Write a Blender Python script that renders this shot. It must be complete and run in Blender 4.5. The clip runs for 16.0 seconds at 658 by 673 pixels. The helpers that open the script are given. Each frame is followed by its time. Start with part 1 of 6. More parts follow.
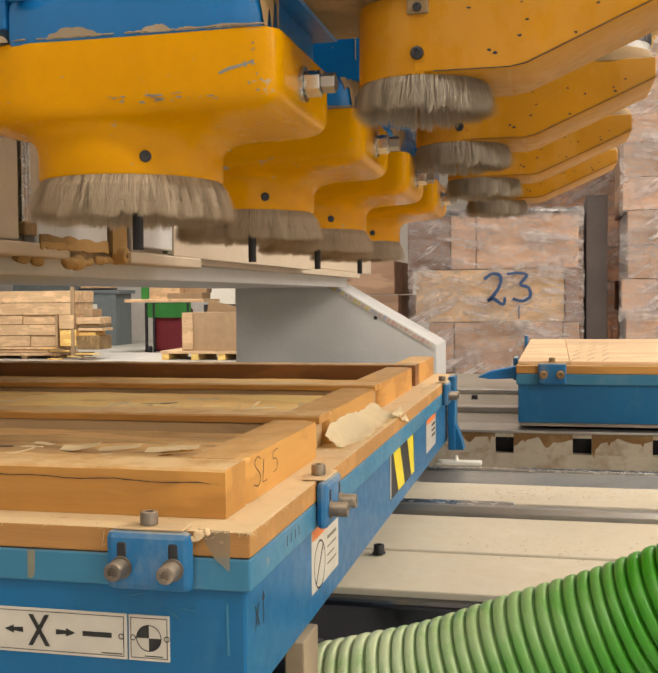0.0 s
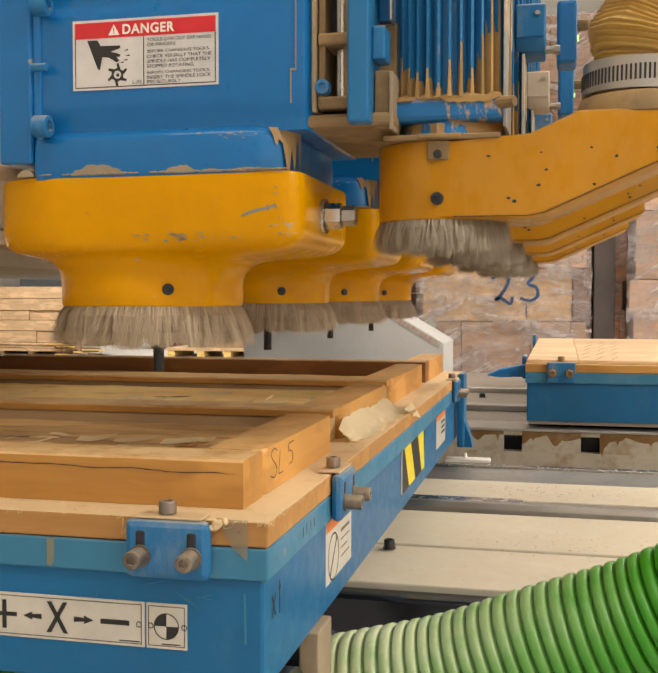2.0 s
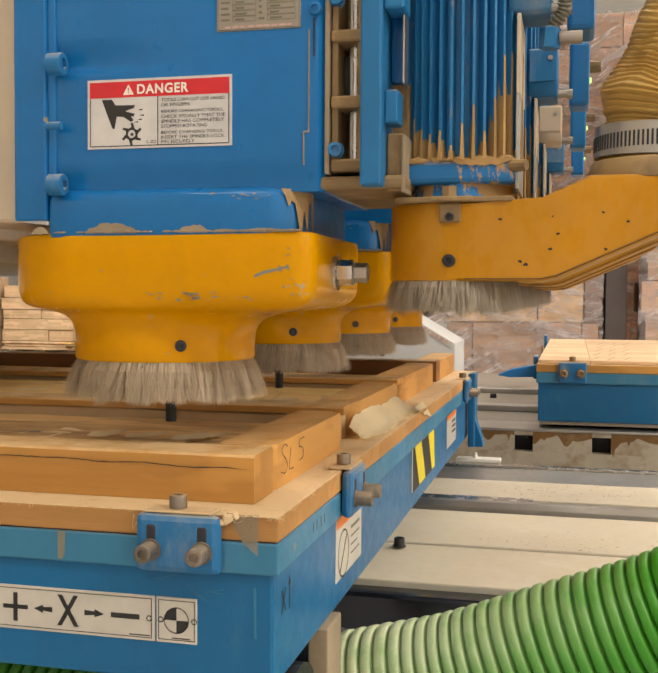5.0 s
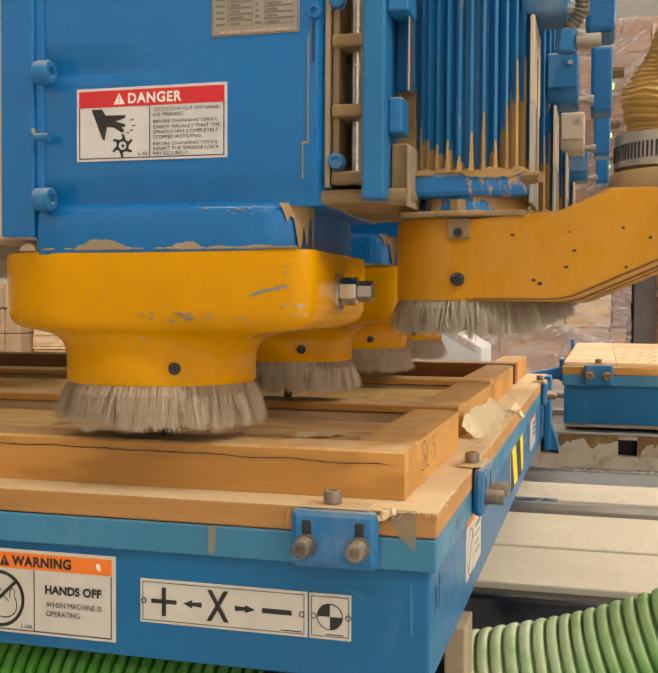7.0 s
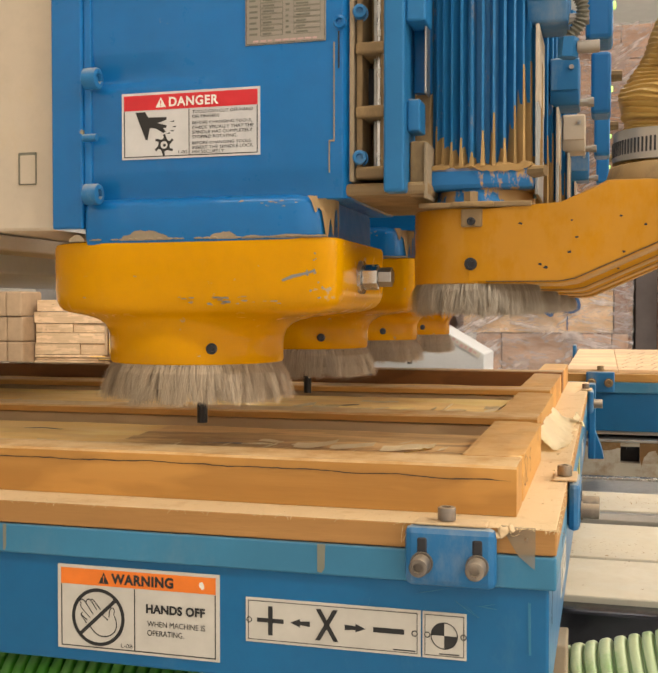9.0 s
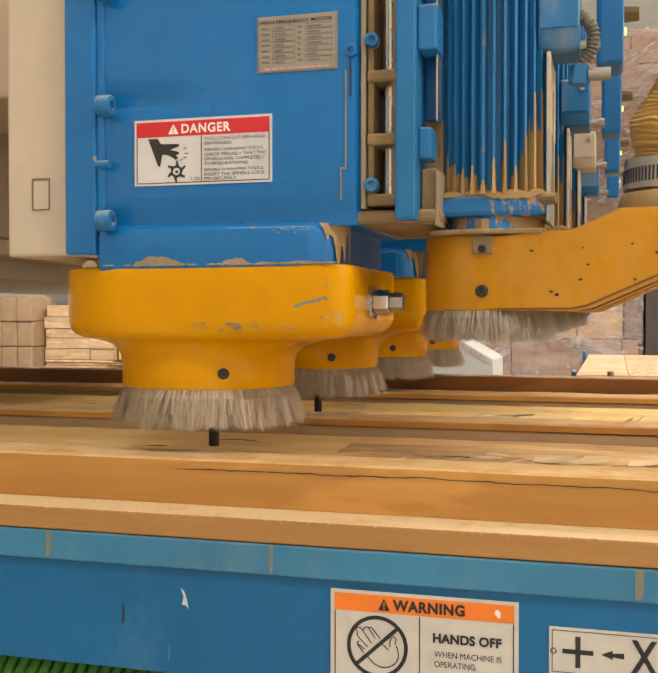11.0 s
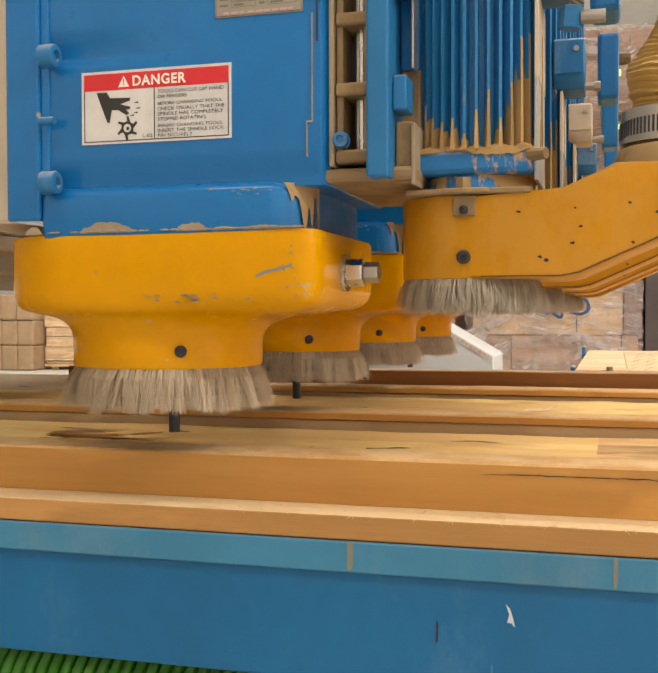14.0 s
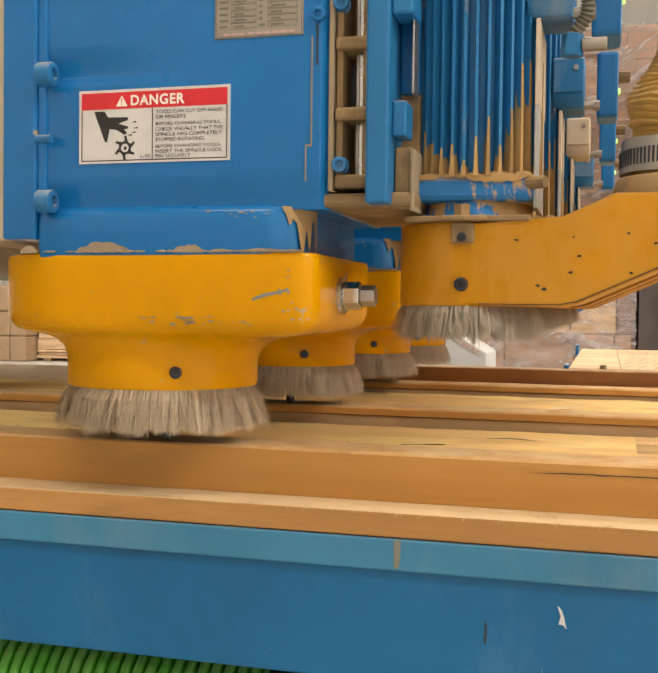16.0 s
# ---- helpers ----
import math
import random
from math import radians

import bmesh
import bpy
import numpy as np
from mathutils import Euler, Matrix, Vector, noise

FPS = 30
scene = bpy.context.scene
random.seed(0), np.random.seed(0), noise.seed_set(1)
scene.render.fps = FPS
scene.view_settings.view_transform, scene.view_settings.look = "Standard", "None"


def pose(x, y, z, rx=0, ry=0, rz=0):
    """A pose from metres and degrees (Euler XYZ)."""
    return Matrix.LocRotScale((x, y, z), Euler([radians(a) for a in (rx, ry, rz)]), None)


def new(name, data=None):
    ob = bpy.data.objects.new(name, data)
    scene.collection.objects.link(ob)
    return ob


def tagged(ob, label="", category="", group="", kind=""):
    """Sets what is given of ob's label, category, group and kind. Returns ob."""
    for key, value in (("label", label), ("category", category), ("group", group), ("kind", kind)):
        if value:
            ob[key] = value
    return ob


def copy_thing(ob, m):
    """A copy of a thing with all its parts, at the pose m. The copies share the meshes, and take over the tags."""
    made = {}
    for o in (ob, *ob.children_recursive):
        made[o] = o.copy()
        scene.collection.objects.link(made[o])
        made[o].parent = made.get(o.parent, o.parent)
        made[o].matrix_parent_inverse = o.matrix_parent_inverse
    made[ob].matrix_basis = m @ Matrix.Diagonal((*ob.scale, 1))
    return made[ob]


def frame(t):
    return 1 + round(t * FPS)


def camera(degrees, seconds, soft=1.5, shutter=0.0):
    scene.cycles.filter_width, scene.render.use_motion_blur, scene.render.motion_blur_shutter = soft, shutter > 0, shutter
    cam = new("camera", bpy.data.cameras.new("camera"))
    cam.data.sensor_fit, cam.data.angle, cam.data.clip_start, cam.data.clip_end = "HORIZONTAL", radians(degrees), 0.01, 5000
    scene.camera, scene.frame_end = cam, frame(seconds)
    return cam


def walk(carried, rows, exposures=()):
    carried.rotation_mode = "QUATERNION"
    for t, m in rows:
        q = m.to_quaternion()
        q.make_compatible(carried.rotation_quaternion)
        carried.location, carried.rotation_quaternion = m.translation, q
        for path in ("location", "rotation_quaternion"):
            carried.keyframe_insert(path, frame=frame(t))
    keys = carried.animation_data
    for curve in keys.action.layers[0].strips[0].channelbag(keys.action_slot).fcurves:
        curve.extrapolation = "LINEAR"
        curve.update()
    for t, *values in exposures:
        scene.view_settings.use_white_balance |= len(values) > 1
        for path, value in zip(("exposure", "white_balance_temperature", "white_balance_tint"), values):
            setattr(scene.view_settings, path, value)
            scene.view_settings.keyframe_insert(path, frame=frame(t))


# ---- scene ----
cam = camera(36.10, 16.0, soft=1.9)
CAMERA_ROWS = [
    (0, 0.2049, -0.6574, 1.1113, 12.68, -2.26, 0.48),
    (0.5, 0.2119, -0.6605, 1.1126, 12.49, -2.22, 0.35),
    (1, 0.2042, -0.6620, 1.1103, 12.54, -2.22, 0.23),
    (1.5, 0.1993, -0.6636, 1.1085, 12.75, -2.27, 0.07),
    (2, 0.1968, -0.6648, 1.1071, 13.00, -2.34, -0.05),
    (2.5, 0.1985, -0.6693, 1.1066, 13.17, -2.43, -0.20),
    (3, 0.1983, -0.6678, 1.1036, 13.25, -2.58, -0.38),
    (5.5, 0.1955, -0.6655, 1.1035, 13.90, -2.15, -0.29),
    (6, 0.1945, -0.6694, 1.1042, 14.37, -1.99, -0.34),
    (6.5, 0.2000, -0.6853, 1.0983, 14.86, -1.91, -0.35),
    (7, 0.2039, -0.6846, 1.0945, 15.19, -1.94, -0.31),
    (7.5, 0.2040, -0.6815, 1.0928, 15.30, -2.01, -0.25),
    (8, 0.2055, -0.6806, 1.0936, 15.28, -1.92, -0.13),
    (8.5, 0.2078, -0.6863, 1.0968, 15.24, -1.78, -0.09),
    (9, 0.2054, -0.6937, 1.0996, 15.30, -1.59, -0.00),
    (9.5, 0.2049, -0.6955, 1.1004, 15.47, -1.47, -0.09),
    (10, 0.2033, -0.6985, 1.1010, 15.62, -1.39, -0.08),
    (12.5, 0.2058, -0.6945, 1.0990, 15.91, -1.25, -0.03),
    (13, 0.2052, -0.6978, 1.0995, 15.86, -1.28, -0.01),
    (13.5, 0.2075, -0.7014, 1.0980, 15.84, -1.35, 0.13),
    (14, 0.2070, -0.6996, 1.0964, 15.82, -1.41, 0.16),
    (14.5, 0.2072, -0.6978, 1.0949, 15.81, -1.41, 0.11),
    (15, 0.2088, -0.6988, 1.0960, 15.76, -1.46, -0.11),
    (15.5, 0.2071, -0.6990, 1.0949, 15.63, -1.53, -0.45),
    (16, 0.2040, -0.6947, 1.0940, 15.45, -1.67, -0.67),
]
walk(cam, [(t, pose(x, y, z, 90 + pitch, roll, yaw)) for t, x, y, z, yaw, pitch, roll in CAMERA_ROWS],
     exposures=[(0, 0.08), (3, 0.1), (8, 0.18), (10, 0.24), (16, 0.27)])

# seconds, travel of the table along x in mm
TABLE_ROWS = [
    (0, 0.0), (0.5, -0.3), (1, -0.0), (1.5, -0.1), (2, 0.1), (2.5, 0.6), (3, 0.4), (3.6, 0.4), (4.1, -8.0), (4.6, -7.5), (5.0, 0.0), (5.3, 0.5), (5.5, 33.2), (6, 106.3), (6.5, 106.9), (7, 95.6), (7.5, 95.7), (8, 103.0), (8.5, 96.9), (9, 174.9), (9.5, 269.7), (10, 363.7), (10.2, 391.7), (10.7, 394.0), (11.2, 382.0), (11.7, 383.0), (12.1, 388.0), (12.3, 388.5), (12.5, 381.0), (13, 441.6), (13.5, 535.5), (14, 631.7), (14.5, 678.1), (15, 677.3), (15.5, 671.5), (16, 671.5),
]
# seconds, travel of the heads along y and z in mm
HEAD_ROWS = [
    (0, -0.0, -0.0), (0.5, 1.3, -26.7), (1, 1.0, -54.5), (1.5, 1.0, -81.4), (2, 2.5, -108.8), (2.5, 4.7, -136.6), (3, 2.3, -154.8), (3.2, 2.2, -156.0), (3.6, 2.0, -159.0), (4.1, 2.5, -175.0), (4.6, 3.0, -176.5), (5.0, 4.0, -157.0), (5.3, 3.0, -154.6), (5.5, -21.4, -154.4), (6, -71.5, -154.4), (6.5, -66.4, -158.7), (7, -64.6, -176.1), (7.5, -64.1, -177.6), (8, -60.9, -158.8), (8.5, -58.8, -155.2), (9, -0.9, -153.6), (9.5, -2.9, -153.1), (10, -6.6, -152.5), (10.2, -4.5, -152.5), (10.7, -3.0, -157.0), (11.2, 0.0, -175.0), (11.7, 4.0, -176.5), (12.1, 9.0, -158.0), (12.3, 12.0, -154.0), (12.5, 11.0, -153.8), (13, -47.6, -153.9), (13.5, -83.5, -153.2), (14, -82.4, -153.3), (14.5, -80.9, -156.1), (15, -71.5, -161.5), (15.5, -81.3, -176.2), (16, -80.2, -176.3),
]

# ---- light ----
world = bpy.data.worlds.new("hall_air")
scene.world = world
world.use_nodes = True
world.node_tree.nodes["Background"].inputs[0].default_value = (0.9, 0.93, 1.0, 1)
world.node_tree.nodes["Background"].inputs[1].default_value = 0.12


def lamp(name, x, y, z, sx, sy, watts, colour):
    data = bpy.data.lights.new(name, "AREA")
    data.shape, data.size, data.size_y, data.energy, data.color = "RECTANGLE", sx, sy, watts, colour
    ob = new(name, data)
    ob.location = (x, y, z)
    return ob


WARM = (1.0, 0.93, 0.835)
# Unseen lamps in assumed rows; the front row and last three are added fill.
LAMP_AT = [(x, y) for y in (-4.6, -1.6, 2.0, 6.4) for x in (-4.6, -0.2, 4.2, 7.6)] + [(-9.4, 13.2), (-5.2, 13.2), (-7.6, 18.8)]
for lx, ly in LAMP_AT:
    # Unequal power: stronger on the right, where most light comes from.
    lamp("tube_light", lx, ly, 4.32, 2.4, 0.6, 185 if ly > 9 else 30 if ly < -4 else 50 * (2.2 if lx > 7 else 3.4 if lx > 4 else 0.68), WARM)


# ---- materials ----
def nodes_of(name):
    m = bpy.data.materials.new(name)
    m.use_nodes = True
    return m, m.node_tree.nodes, m.node_tree.links, m.node_tree.nodes["Principled BSDF"]


def mixed(nt, links, fac, a, b):
    n = nt.new("ShaderNodeMix")
    n.data_type = "RGBA"
    for sock, v in ((n.inputs[0], fac), (n.inputs[6], a), (n.inputs[7], b)):
        if isinstance(v, (float, int)):
            sock.default_value = v
        elif isinstance(v, tuple):
            sock.default_value = (*v[:3], 1)
        else:
            links.new(v, sock)
    return n.outputs[2]


def noise_out(nt, links, coord, scale, detail=4.0, rough=0.55, stretch=(1, 1, 1)):
    mp = nt.new("ShaderNodeMapping")
    mp.inputs["Scale"].default_value = stretch
    links.new(coord, mp.inputs["Vector"])
    n = nt.new("ShaderNodeTexNoise")
    n.inputs["Scale"].default_value, n.inputs["Detail"].default_value, n.inputs["Roughness"].default_value = scale, detail, rough
    links.new(mp.outputs[0], n.inputs["Vector"])
    return n.outputs[0]


def ramp(nt, links, src, a, b):
    n = nt.new("ShaderNodeMapRange")
    n.inputs[1].default_value, n.inputs[2].default_value = a, b
    links.new(src, n.inputs[0])
    return n.outputs[0]


def mul(nt, links, a, b):
    n = nt.new("ShaderNodeMath")
    n.operation = "MULTIPLY"
    for s, v in zip(n.inputs, (a, b)):
        if isinstance(v, (float, int)):
            s.default_value = v
        else:
            links.new(v, s)
    return n.outputs[0]


def coords(nt, links):
    """Object space, shifted for each object so that repeats differ."""
    tc, info = nt.new("ShaderNodeTexCoord"), nt.new("ShaderNodeObjectInfo")
    add = nt.new("ShaderNodeVectorMath")
    add.operation = "ADD"
    links.new(tc.outputs["Object"], add.inputs[0])
    links.new(info.outputs["Random"], add.inputs[1])
    return add.outputs[0]


def painted(name, colour, rough=0.4, metal=0.0, vary=0.18, chip=None, chip_at=0.68, chip_scale=60, dust=0.0, dust_colour=(0.52, 0.36, 0.18), bump=0.05, coat=0.0, dirt=0.0, spec=0.32, dust_at=0.56, dirt_at=0.52, dust_edge=0.1, dirt_colour=(0.09, 0.065, 0.04), film=0.0):
    m, nt, links, p = nodes_of(name)
    co = coords(nt, links)
    big = noise_out(nt, links, co, 6, 3)
    fine = noise_out(nt, links, co, 70, 6, 0.65)
    dark = tuple(c * (1 - vary) for c in colour)
    light = tuple(min(1, c * (1 + vary * 0.6)) for c in colour)
    c = mixed(nt, links, ramp(nt, links, big, 0.3, 0.7), dark, light)
    c = mixed(nt, links, mul(nt, links, ramp(nt, links, fine, 0.45, 0.8), 0.25), c, tuple(v * 0.72 for v in colour))
    if dirt:
        d = noise_out(nt, links, co, 14, 8, 0.7)
        c = mixed(nt, links, mul(nt, links, ramp(nt, links, d, dirt_at, dirt_at + 0.2), dirt), c, dirt_colour)
    if chip:
        s = noise_out(nt, links, co, chip_scale, 5, 0.6, (1, 1, 1.6))
        gate = noise_out(nt, links, co, 9, 2)
        k = mul(nt, links, ramp(nt, links, s, chip_at, chip_at + 0.02), ramp(nt, links, gate, 0.45, 0.6))
        c = mixed(nt, links, k, c, chip)
    if dust:
        geo = nt.new("ShaderNodeNewGeometry")
        sep = nt.new("ShaderNodeSeparateXYZ")
        links.new(geo.outputs["Normal"], sep.inputs[0])
        up = ramp(nt, links, sep.outputs[2], 0.25, 0.9)
        d = noise_out(nt, links, co, 22, 6, 0.7)
        k = mul(nt, links, mul(nt, links, up, ramp(nt, links, d, 0.25, 0.55)), dust)
        d2 = noise_out(nt, links, co, 11, 7, 0.72, (1, 1, 0.5))
        side = mul(nt, links, ramp(nt, links, d2, dust_at, dust_at + dust_edge), dust * 0.55)
        c = mixed(nt, links, side, c, dust_colour)
        c = mixed(nt, links, k, c, dust_colour)
    links.new(c, p.inputs["Base Color"])
    r = ramp(nt, links, fine, 0.2, 0.8)
    n = nt.new("ShaderNodeMath")
    n.operation = "MULTIPLY_ADD"
    links.new(r, n.inputs[0])
    n.inputs[1].default_value, n.inputs[2].default_value = 0.22, rough - 0.08
    links.new(n.outputs[0], p.inputs["Roughness"])
    p.inputs["Metallic"].default_value = metal
    p.inputs["Coat Weight"].default_value = coat
    p.inputs["Sheen Weight"].default_value, p.inputs["Sheen Roughness"].default_value = film, 0.2
    p.inputs["Sheen Tint"].default_value = (0.75, 0.9, 1.0, 1)
    p.inputs["Specular IOR Level"].default_value = 0.5 if metal > 0.2 else spec
    b = nt.new("ShaderNodeBump")
    b.inputs["Strength"].default_value, b.inputs["Distance"].default_value = bump, 0.002
    links.new(fine, b.inputs["Height"])
    links.new(b.outputs[0], p.inputs["Normal"])
    return m


def timber(name, light, dark, rough=0.62, along="x", grain=38, dust=0.0, bump=0.25, knots=True, per_piece=0.12, cover=(0.28, 0.56), powder=(0.74, 0.54, 0.29)):
    m, nt, links, p = nodes_of(name)
    co = coords(nt, links)
    st = {"x": (0.06, 1, 1), "y": (1, 0.06, 1), "z": (1, 1, 0.06)}[along]
    g = noise_out(nt, links, co, grain, 5, 0.6, st)
    g2 = noise_out(nt, links, co, grain * 5, 4, 0.6, st)
    c = mixed(nt, links, ramp(nt, links, g, 0.32, 0.68), light, dark)
    c = mixed(nt, links, mul(nt, links, ramp(nt, links, g2, 0.5, 0.8), 0.35), c, tuple(v * 0.7 for v in dark))
    blot = noise_out(nt, links, co, 5, 4, 0.6)
    c = mixed(nt, links, mul(nt, links, ramp(nt, links, blot, 0.45, 0.75), 0.3), c, tuple(v * 0.78 for v in dark))
    pale = noise_out(nt, links, co, 11, 4, 0.55, tuple(max(s, 0.3) for s in st))
    c = mixed(nt, links, mul(nt, links, ramp(nt, links, pale, 0.52, 0.56), 0.45), c, tuple(min(1, v * 1.35) for v in light))
    if knots:
        v = nt.new("ShaderNodeTexVoronoi")
        mp = nt.new("ShaderNodeMapping")
        mp.inputs["Scale"].default_value = tuple(0.45 if s < 1 else 1.0 for s in st)
        links.new(co, mp.inputs["Vector"])
        links.new(mp.outputs[0], v.inputs["Vector"])
        v.inputs["Scale"].default_value = 9
        k = ramp(nt, links, v.outputs["Distance"], 0.1, 0.04)
        c = mixed(nt, links, mul(nt, links, k, 0.7), c, tuple(v * 0.35 for v in dark))
    info = nt.new("ShaderNodeObjectInfo")
    hsv = nt.new("ShaderNodeHueSaturation")
    links.new(c, hsv.inputs["Color"])
    mr = nt.new("ShaderNodeMapRange")
    mr.inputs[3].default_value, mr.inputs[4].default_value = 1 - per_piece, 1 + per_piece
    links.new(info.outputs["Random"], mr.inputs[0])
    links.new(mr.outputs[0], hsv.inputs["Value"])
    c = hsv.outputs[0]
    if dust:
        geo = nt.new("ShaderNodeNewGeometry")
        sep = nt.new("ShaderNodeSeparateXYZ")
        links.new(geo.outputs["Normal"], sep.inputs[0])
        d = noise_out(nt, links, co, 26, 7, 0.72)
        k = mul(nt, links, mul(nt, links, ramp(nt, links, sep.outputs[2], 0.4, 0.9), ramp(nt, links, d, *cover)), dust)
        c = mixed(nt, links, k, c, powder)
    links.new(c, p.inputs["Base Color"])
    p.inputs["Roughness"].default_value = rough
    b = nt.new("ShaderNodeBump")
    b.inputs["Strength"].default_value, b.inputs["Distance"].default_value = bump, 0.0015
    links.new(g2, b.inputs["Height"])
    links.new(b.outputs[0], p.inputs["Normal"])
    return m


def plain(name, colour, rough=0.5, metal=0.0):
    m, nt, links, p = nodes_of(name)
    co = coords(nt, links)
    n = noise_out(nt, links, co, 45, 5)
    c = mixed(nt, links, ramp(nt, links, n, 0.35, 0.75), colour, tuple(v * 0.86 for v in colour))
    links.new(c, p.inputs["Base Color"])
    p.inputs["Roughness"].default_value, p.inputs["Metallic"].default_value = rough, metal
    return m


GREY = (0.33, 0.32, 0.29)
M_YELLOW = painted("yellow_paint", (0.64, 0.29, 0.0), 0.2, vary=0.06, chip=GREY, chip_at=0.66, chip_scale=60, bump=0.015, coat=0.2, dirt=0.12, spec=0.05, dirt_colour=(0.3, 0.14, 0.0))
M_ARM = painted("dusty_yellow_paint", (0.46, 0.2, 0.003), 0.36, vary=0.2, chip=(0.06, 0.035, 0.015), chip_at=0.68, chip_scale=62, bump=0.08, dust=0.5, dust_colour=(0.5, 0.26, 0.06), dust_at=0.47, dust_edge=0.07, spec=0.2, dirt=0.3, dirt_colour=(0.36, 0.17, 0.03))
M_BLUE = painted("blue_paint", (0.006, 0.145, 0.41), 0.3, vary=0.12, chip=(0.34, 0.27, 0.15), chip_at=0.7, chip_scale=38, bump=0.015, coat=0.55, spec=0.15)
M_CAKED = painted("sawdust_caked_blue", (0.018, 0.155, 0.39), 0.6, vary=0.2, dust=2.2, dust_colour=(0.44, 0.27, 0.11), bump=0.3, dust_at=0.475, dust_edge=0.03)
M_BLUE_DUSTY = painted("dusty_blue_paint", (0.02, 0.165, 0.38), 0.42, vary=0.16, dust=0.95, dust_colour=(0.42, 0.28, 0.13), bump=0.12, dust_at=0.6, dust_edge=0.05)
M_TABLE = painted("table_blue_paint", (0.003, 0.118, 0.285), 0.34, vary=0.14, chip=(0.5, 0.58, 0.62), chip_at=0.75, chip_scale=34, bump=0.03, dust=0.3, dust_colour=(0.12, 0.26, 0.34), spec=0.4, film=0.3)
M_LIP = painted("pale_blue_paint", (0.045, 0.2, 0.34), 0.4, vary=0.16, chip=(0.4, 0.3, 0.16), chip_at=0.7, chip_scale=20, bump=0.08, dust=0.5, dust_colour=(0.25, 0.3, 0.3), dust_at=0.5, dust_edge=0.2)
M_CLAMP = painted("clamp_blue_paint", (0.02, 0.155, 0.36), 0.42, vary=0.18, dust=0.75, dust_colour=(0.4, 0.4, 0.34), bump=0.14, dust_at=0.5, dust_edge=0.2)
M_CREAM = painted("cream_paint", (0.54, 0.45, 0.34), 0.5, vary=0.08, dust=0.35, dust_colour=(0.55, 0.4, 0.2), bump=0.05)
M_BED = painted("dusty_bed_paint", (0.66, 0.6, 0.48), 0.4, vary=0.1, dust=0.55, dust_colour=(0.62, 0.52, 0.36), bump=0.08, dirt=0.3, dirt_at=0.56, dirt_colour=(0.42, 0.31, 0.17))
M_WHITE = painted("white_column_paint", (0.6, 0.6, 0.595), 0.5, vary=0.05, bump=0.04)
M_STAINED = painted("oil_stained_paint", (0.46, 0.4, 0.31), 0.5, vary=0.14, dirt=0.8, bump=0.06, dirt_at=0.5, dirt_colour=(0.22, 0.11, 0.035))
M_GREYPAINT = painted("grey_paint", (0.36, 0.36, 0.34), 0.5, vary=0.1)
M_STEEL = painted("dull_steel", (0.46, 0.44, 0.41), 0.34, metal=0.9, vary=0.2, bump=0.08)
M_BOLT = painted("oily_black_steel", (0.2, 0.165, 0.135), 0.38, metal=0.5, vary=0.35, dust=0.9, dust_colour=(0.5, 0.4, 0.28), bump=0.2, dust_at=0.5)
M_PLATE = painted("tarnished_plate", (0.34, 0.3, 0.25), 0.4, metal=0.4, vary=0.15, bump=0.1)
M_DUSTSTEEL = painted("dusty_steel", (0.25, 0.165, 0.08), 0.65, metal=0.0, vary=0.35, dust=0.9, dust_colour=(0.46, 0.3, 0.13), bump=0.14, dust_at=0.5, dirt=0.5)
M_CHROME = painted("bright_steel", (0.66, 0.65, 0.63), 0.22, metal=1.0, vary=0.1, bump=0.03)
M_OILY = painted("oily_dark_steel", (0.03, 0.032, 0.04), 0.16, metal=0.7, vary=0.2)
M_FADED = plain("faded_red_print", (0.55, 0.36, 0.33), 0.5)
# Brown for print and conduit, also for painted shade in recesses.
M_BROWN_AND_SHADE = plain("brown_and_recess_shade", (0.16, 0.15, 0.11), 0.6)
# For dark steel parts, and for shade painted into gaps and slots.
M_DARK = painted("dark_steel_and_shade", (0.035, 0.035, 0.04), 0.4, metal=0.4, vary=0.2)
M_BLACK = plain("black_print", (0.018, 0.017, 0.016), 0.55)
M_INK = plain("ink", (0.03, 0.025, 0.02), 0.6)
M_BLUEINK = plain("blue_marker", (0.03, 0.085, 0.22), 0.6)
M_WHITEPRINT = plain("white_print", (0.8, 0.76, 0.68), 0.45)
M_LABEL = plain("label_film", (0.58, 0.54, 0.47), 0.3)
M_SILVERLABEL = plain("silver_label", (0.66, 0.66, 0.665), 0.22, 0.3)
M_RED = plain("red_print", (0.62, 0.02, 0.03), 0.4)
M_ORANGE = plain("orange_print", (0.85, 0.2, 0.015), 0.4)
M_HAZARD = plain("hazard_yellow", (0.75, 0.62, 0.02), 0.45)
M_GREYDUST = painted("grey_sawdust", (0.32, 0.25, 0.165), 0.95, vary=0.25, bump=0.6)
M_GLUE = plain("old_glue", (0.2, 0.2, 0.15), 0.6)
M_DUST = painted("packed_sawdust", (0.41, 0.255, 0.1), 0.9, vary=0.3, bump=0.6)
M_DUSTPALE = painted("pale_sawdust", (0.7, 0.55, 0.33), 0.95, vary=0.22, bump=0.7)
M_MDF = timber("fibreboard", (0.43, 0.215, 0.062), (0.37, 0.18, 0.05), 0.75, grain=90, dust=1.0, knots=False, per_piece=0.03, cover=(0.12, 0.46), powder=(0.68, 0.5, 0.28))
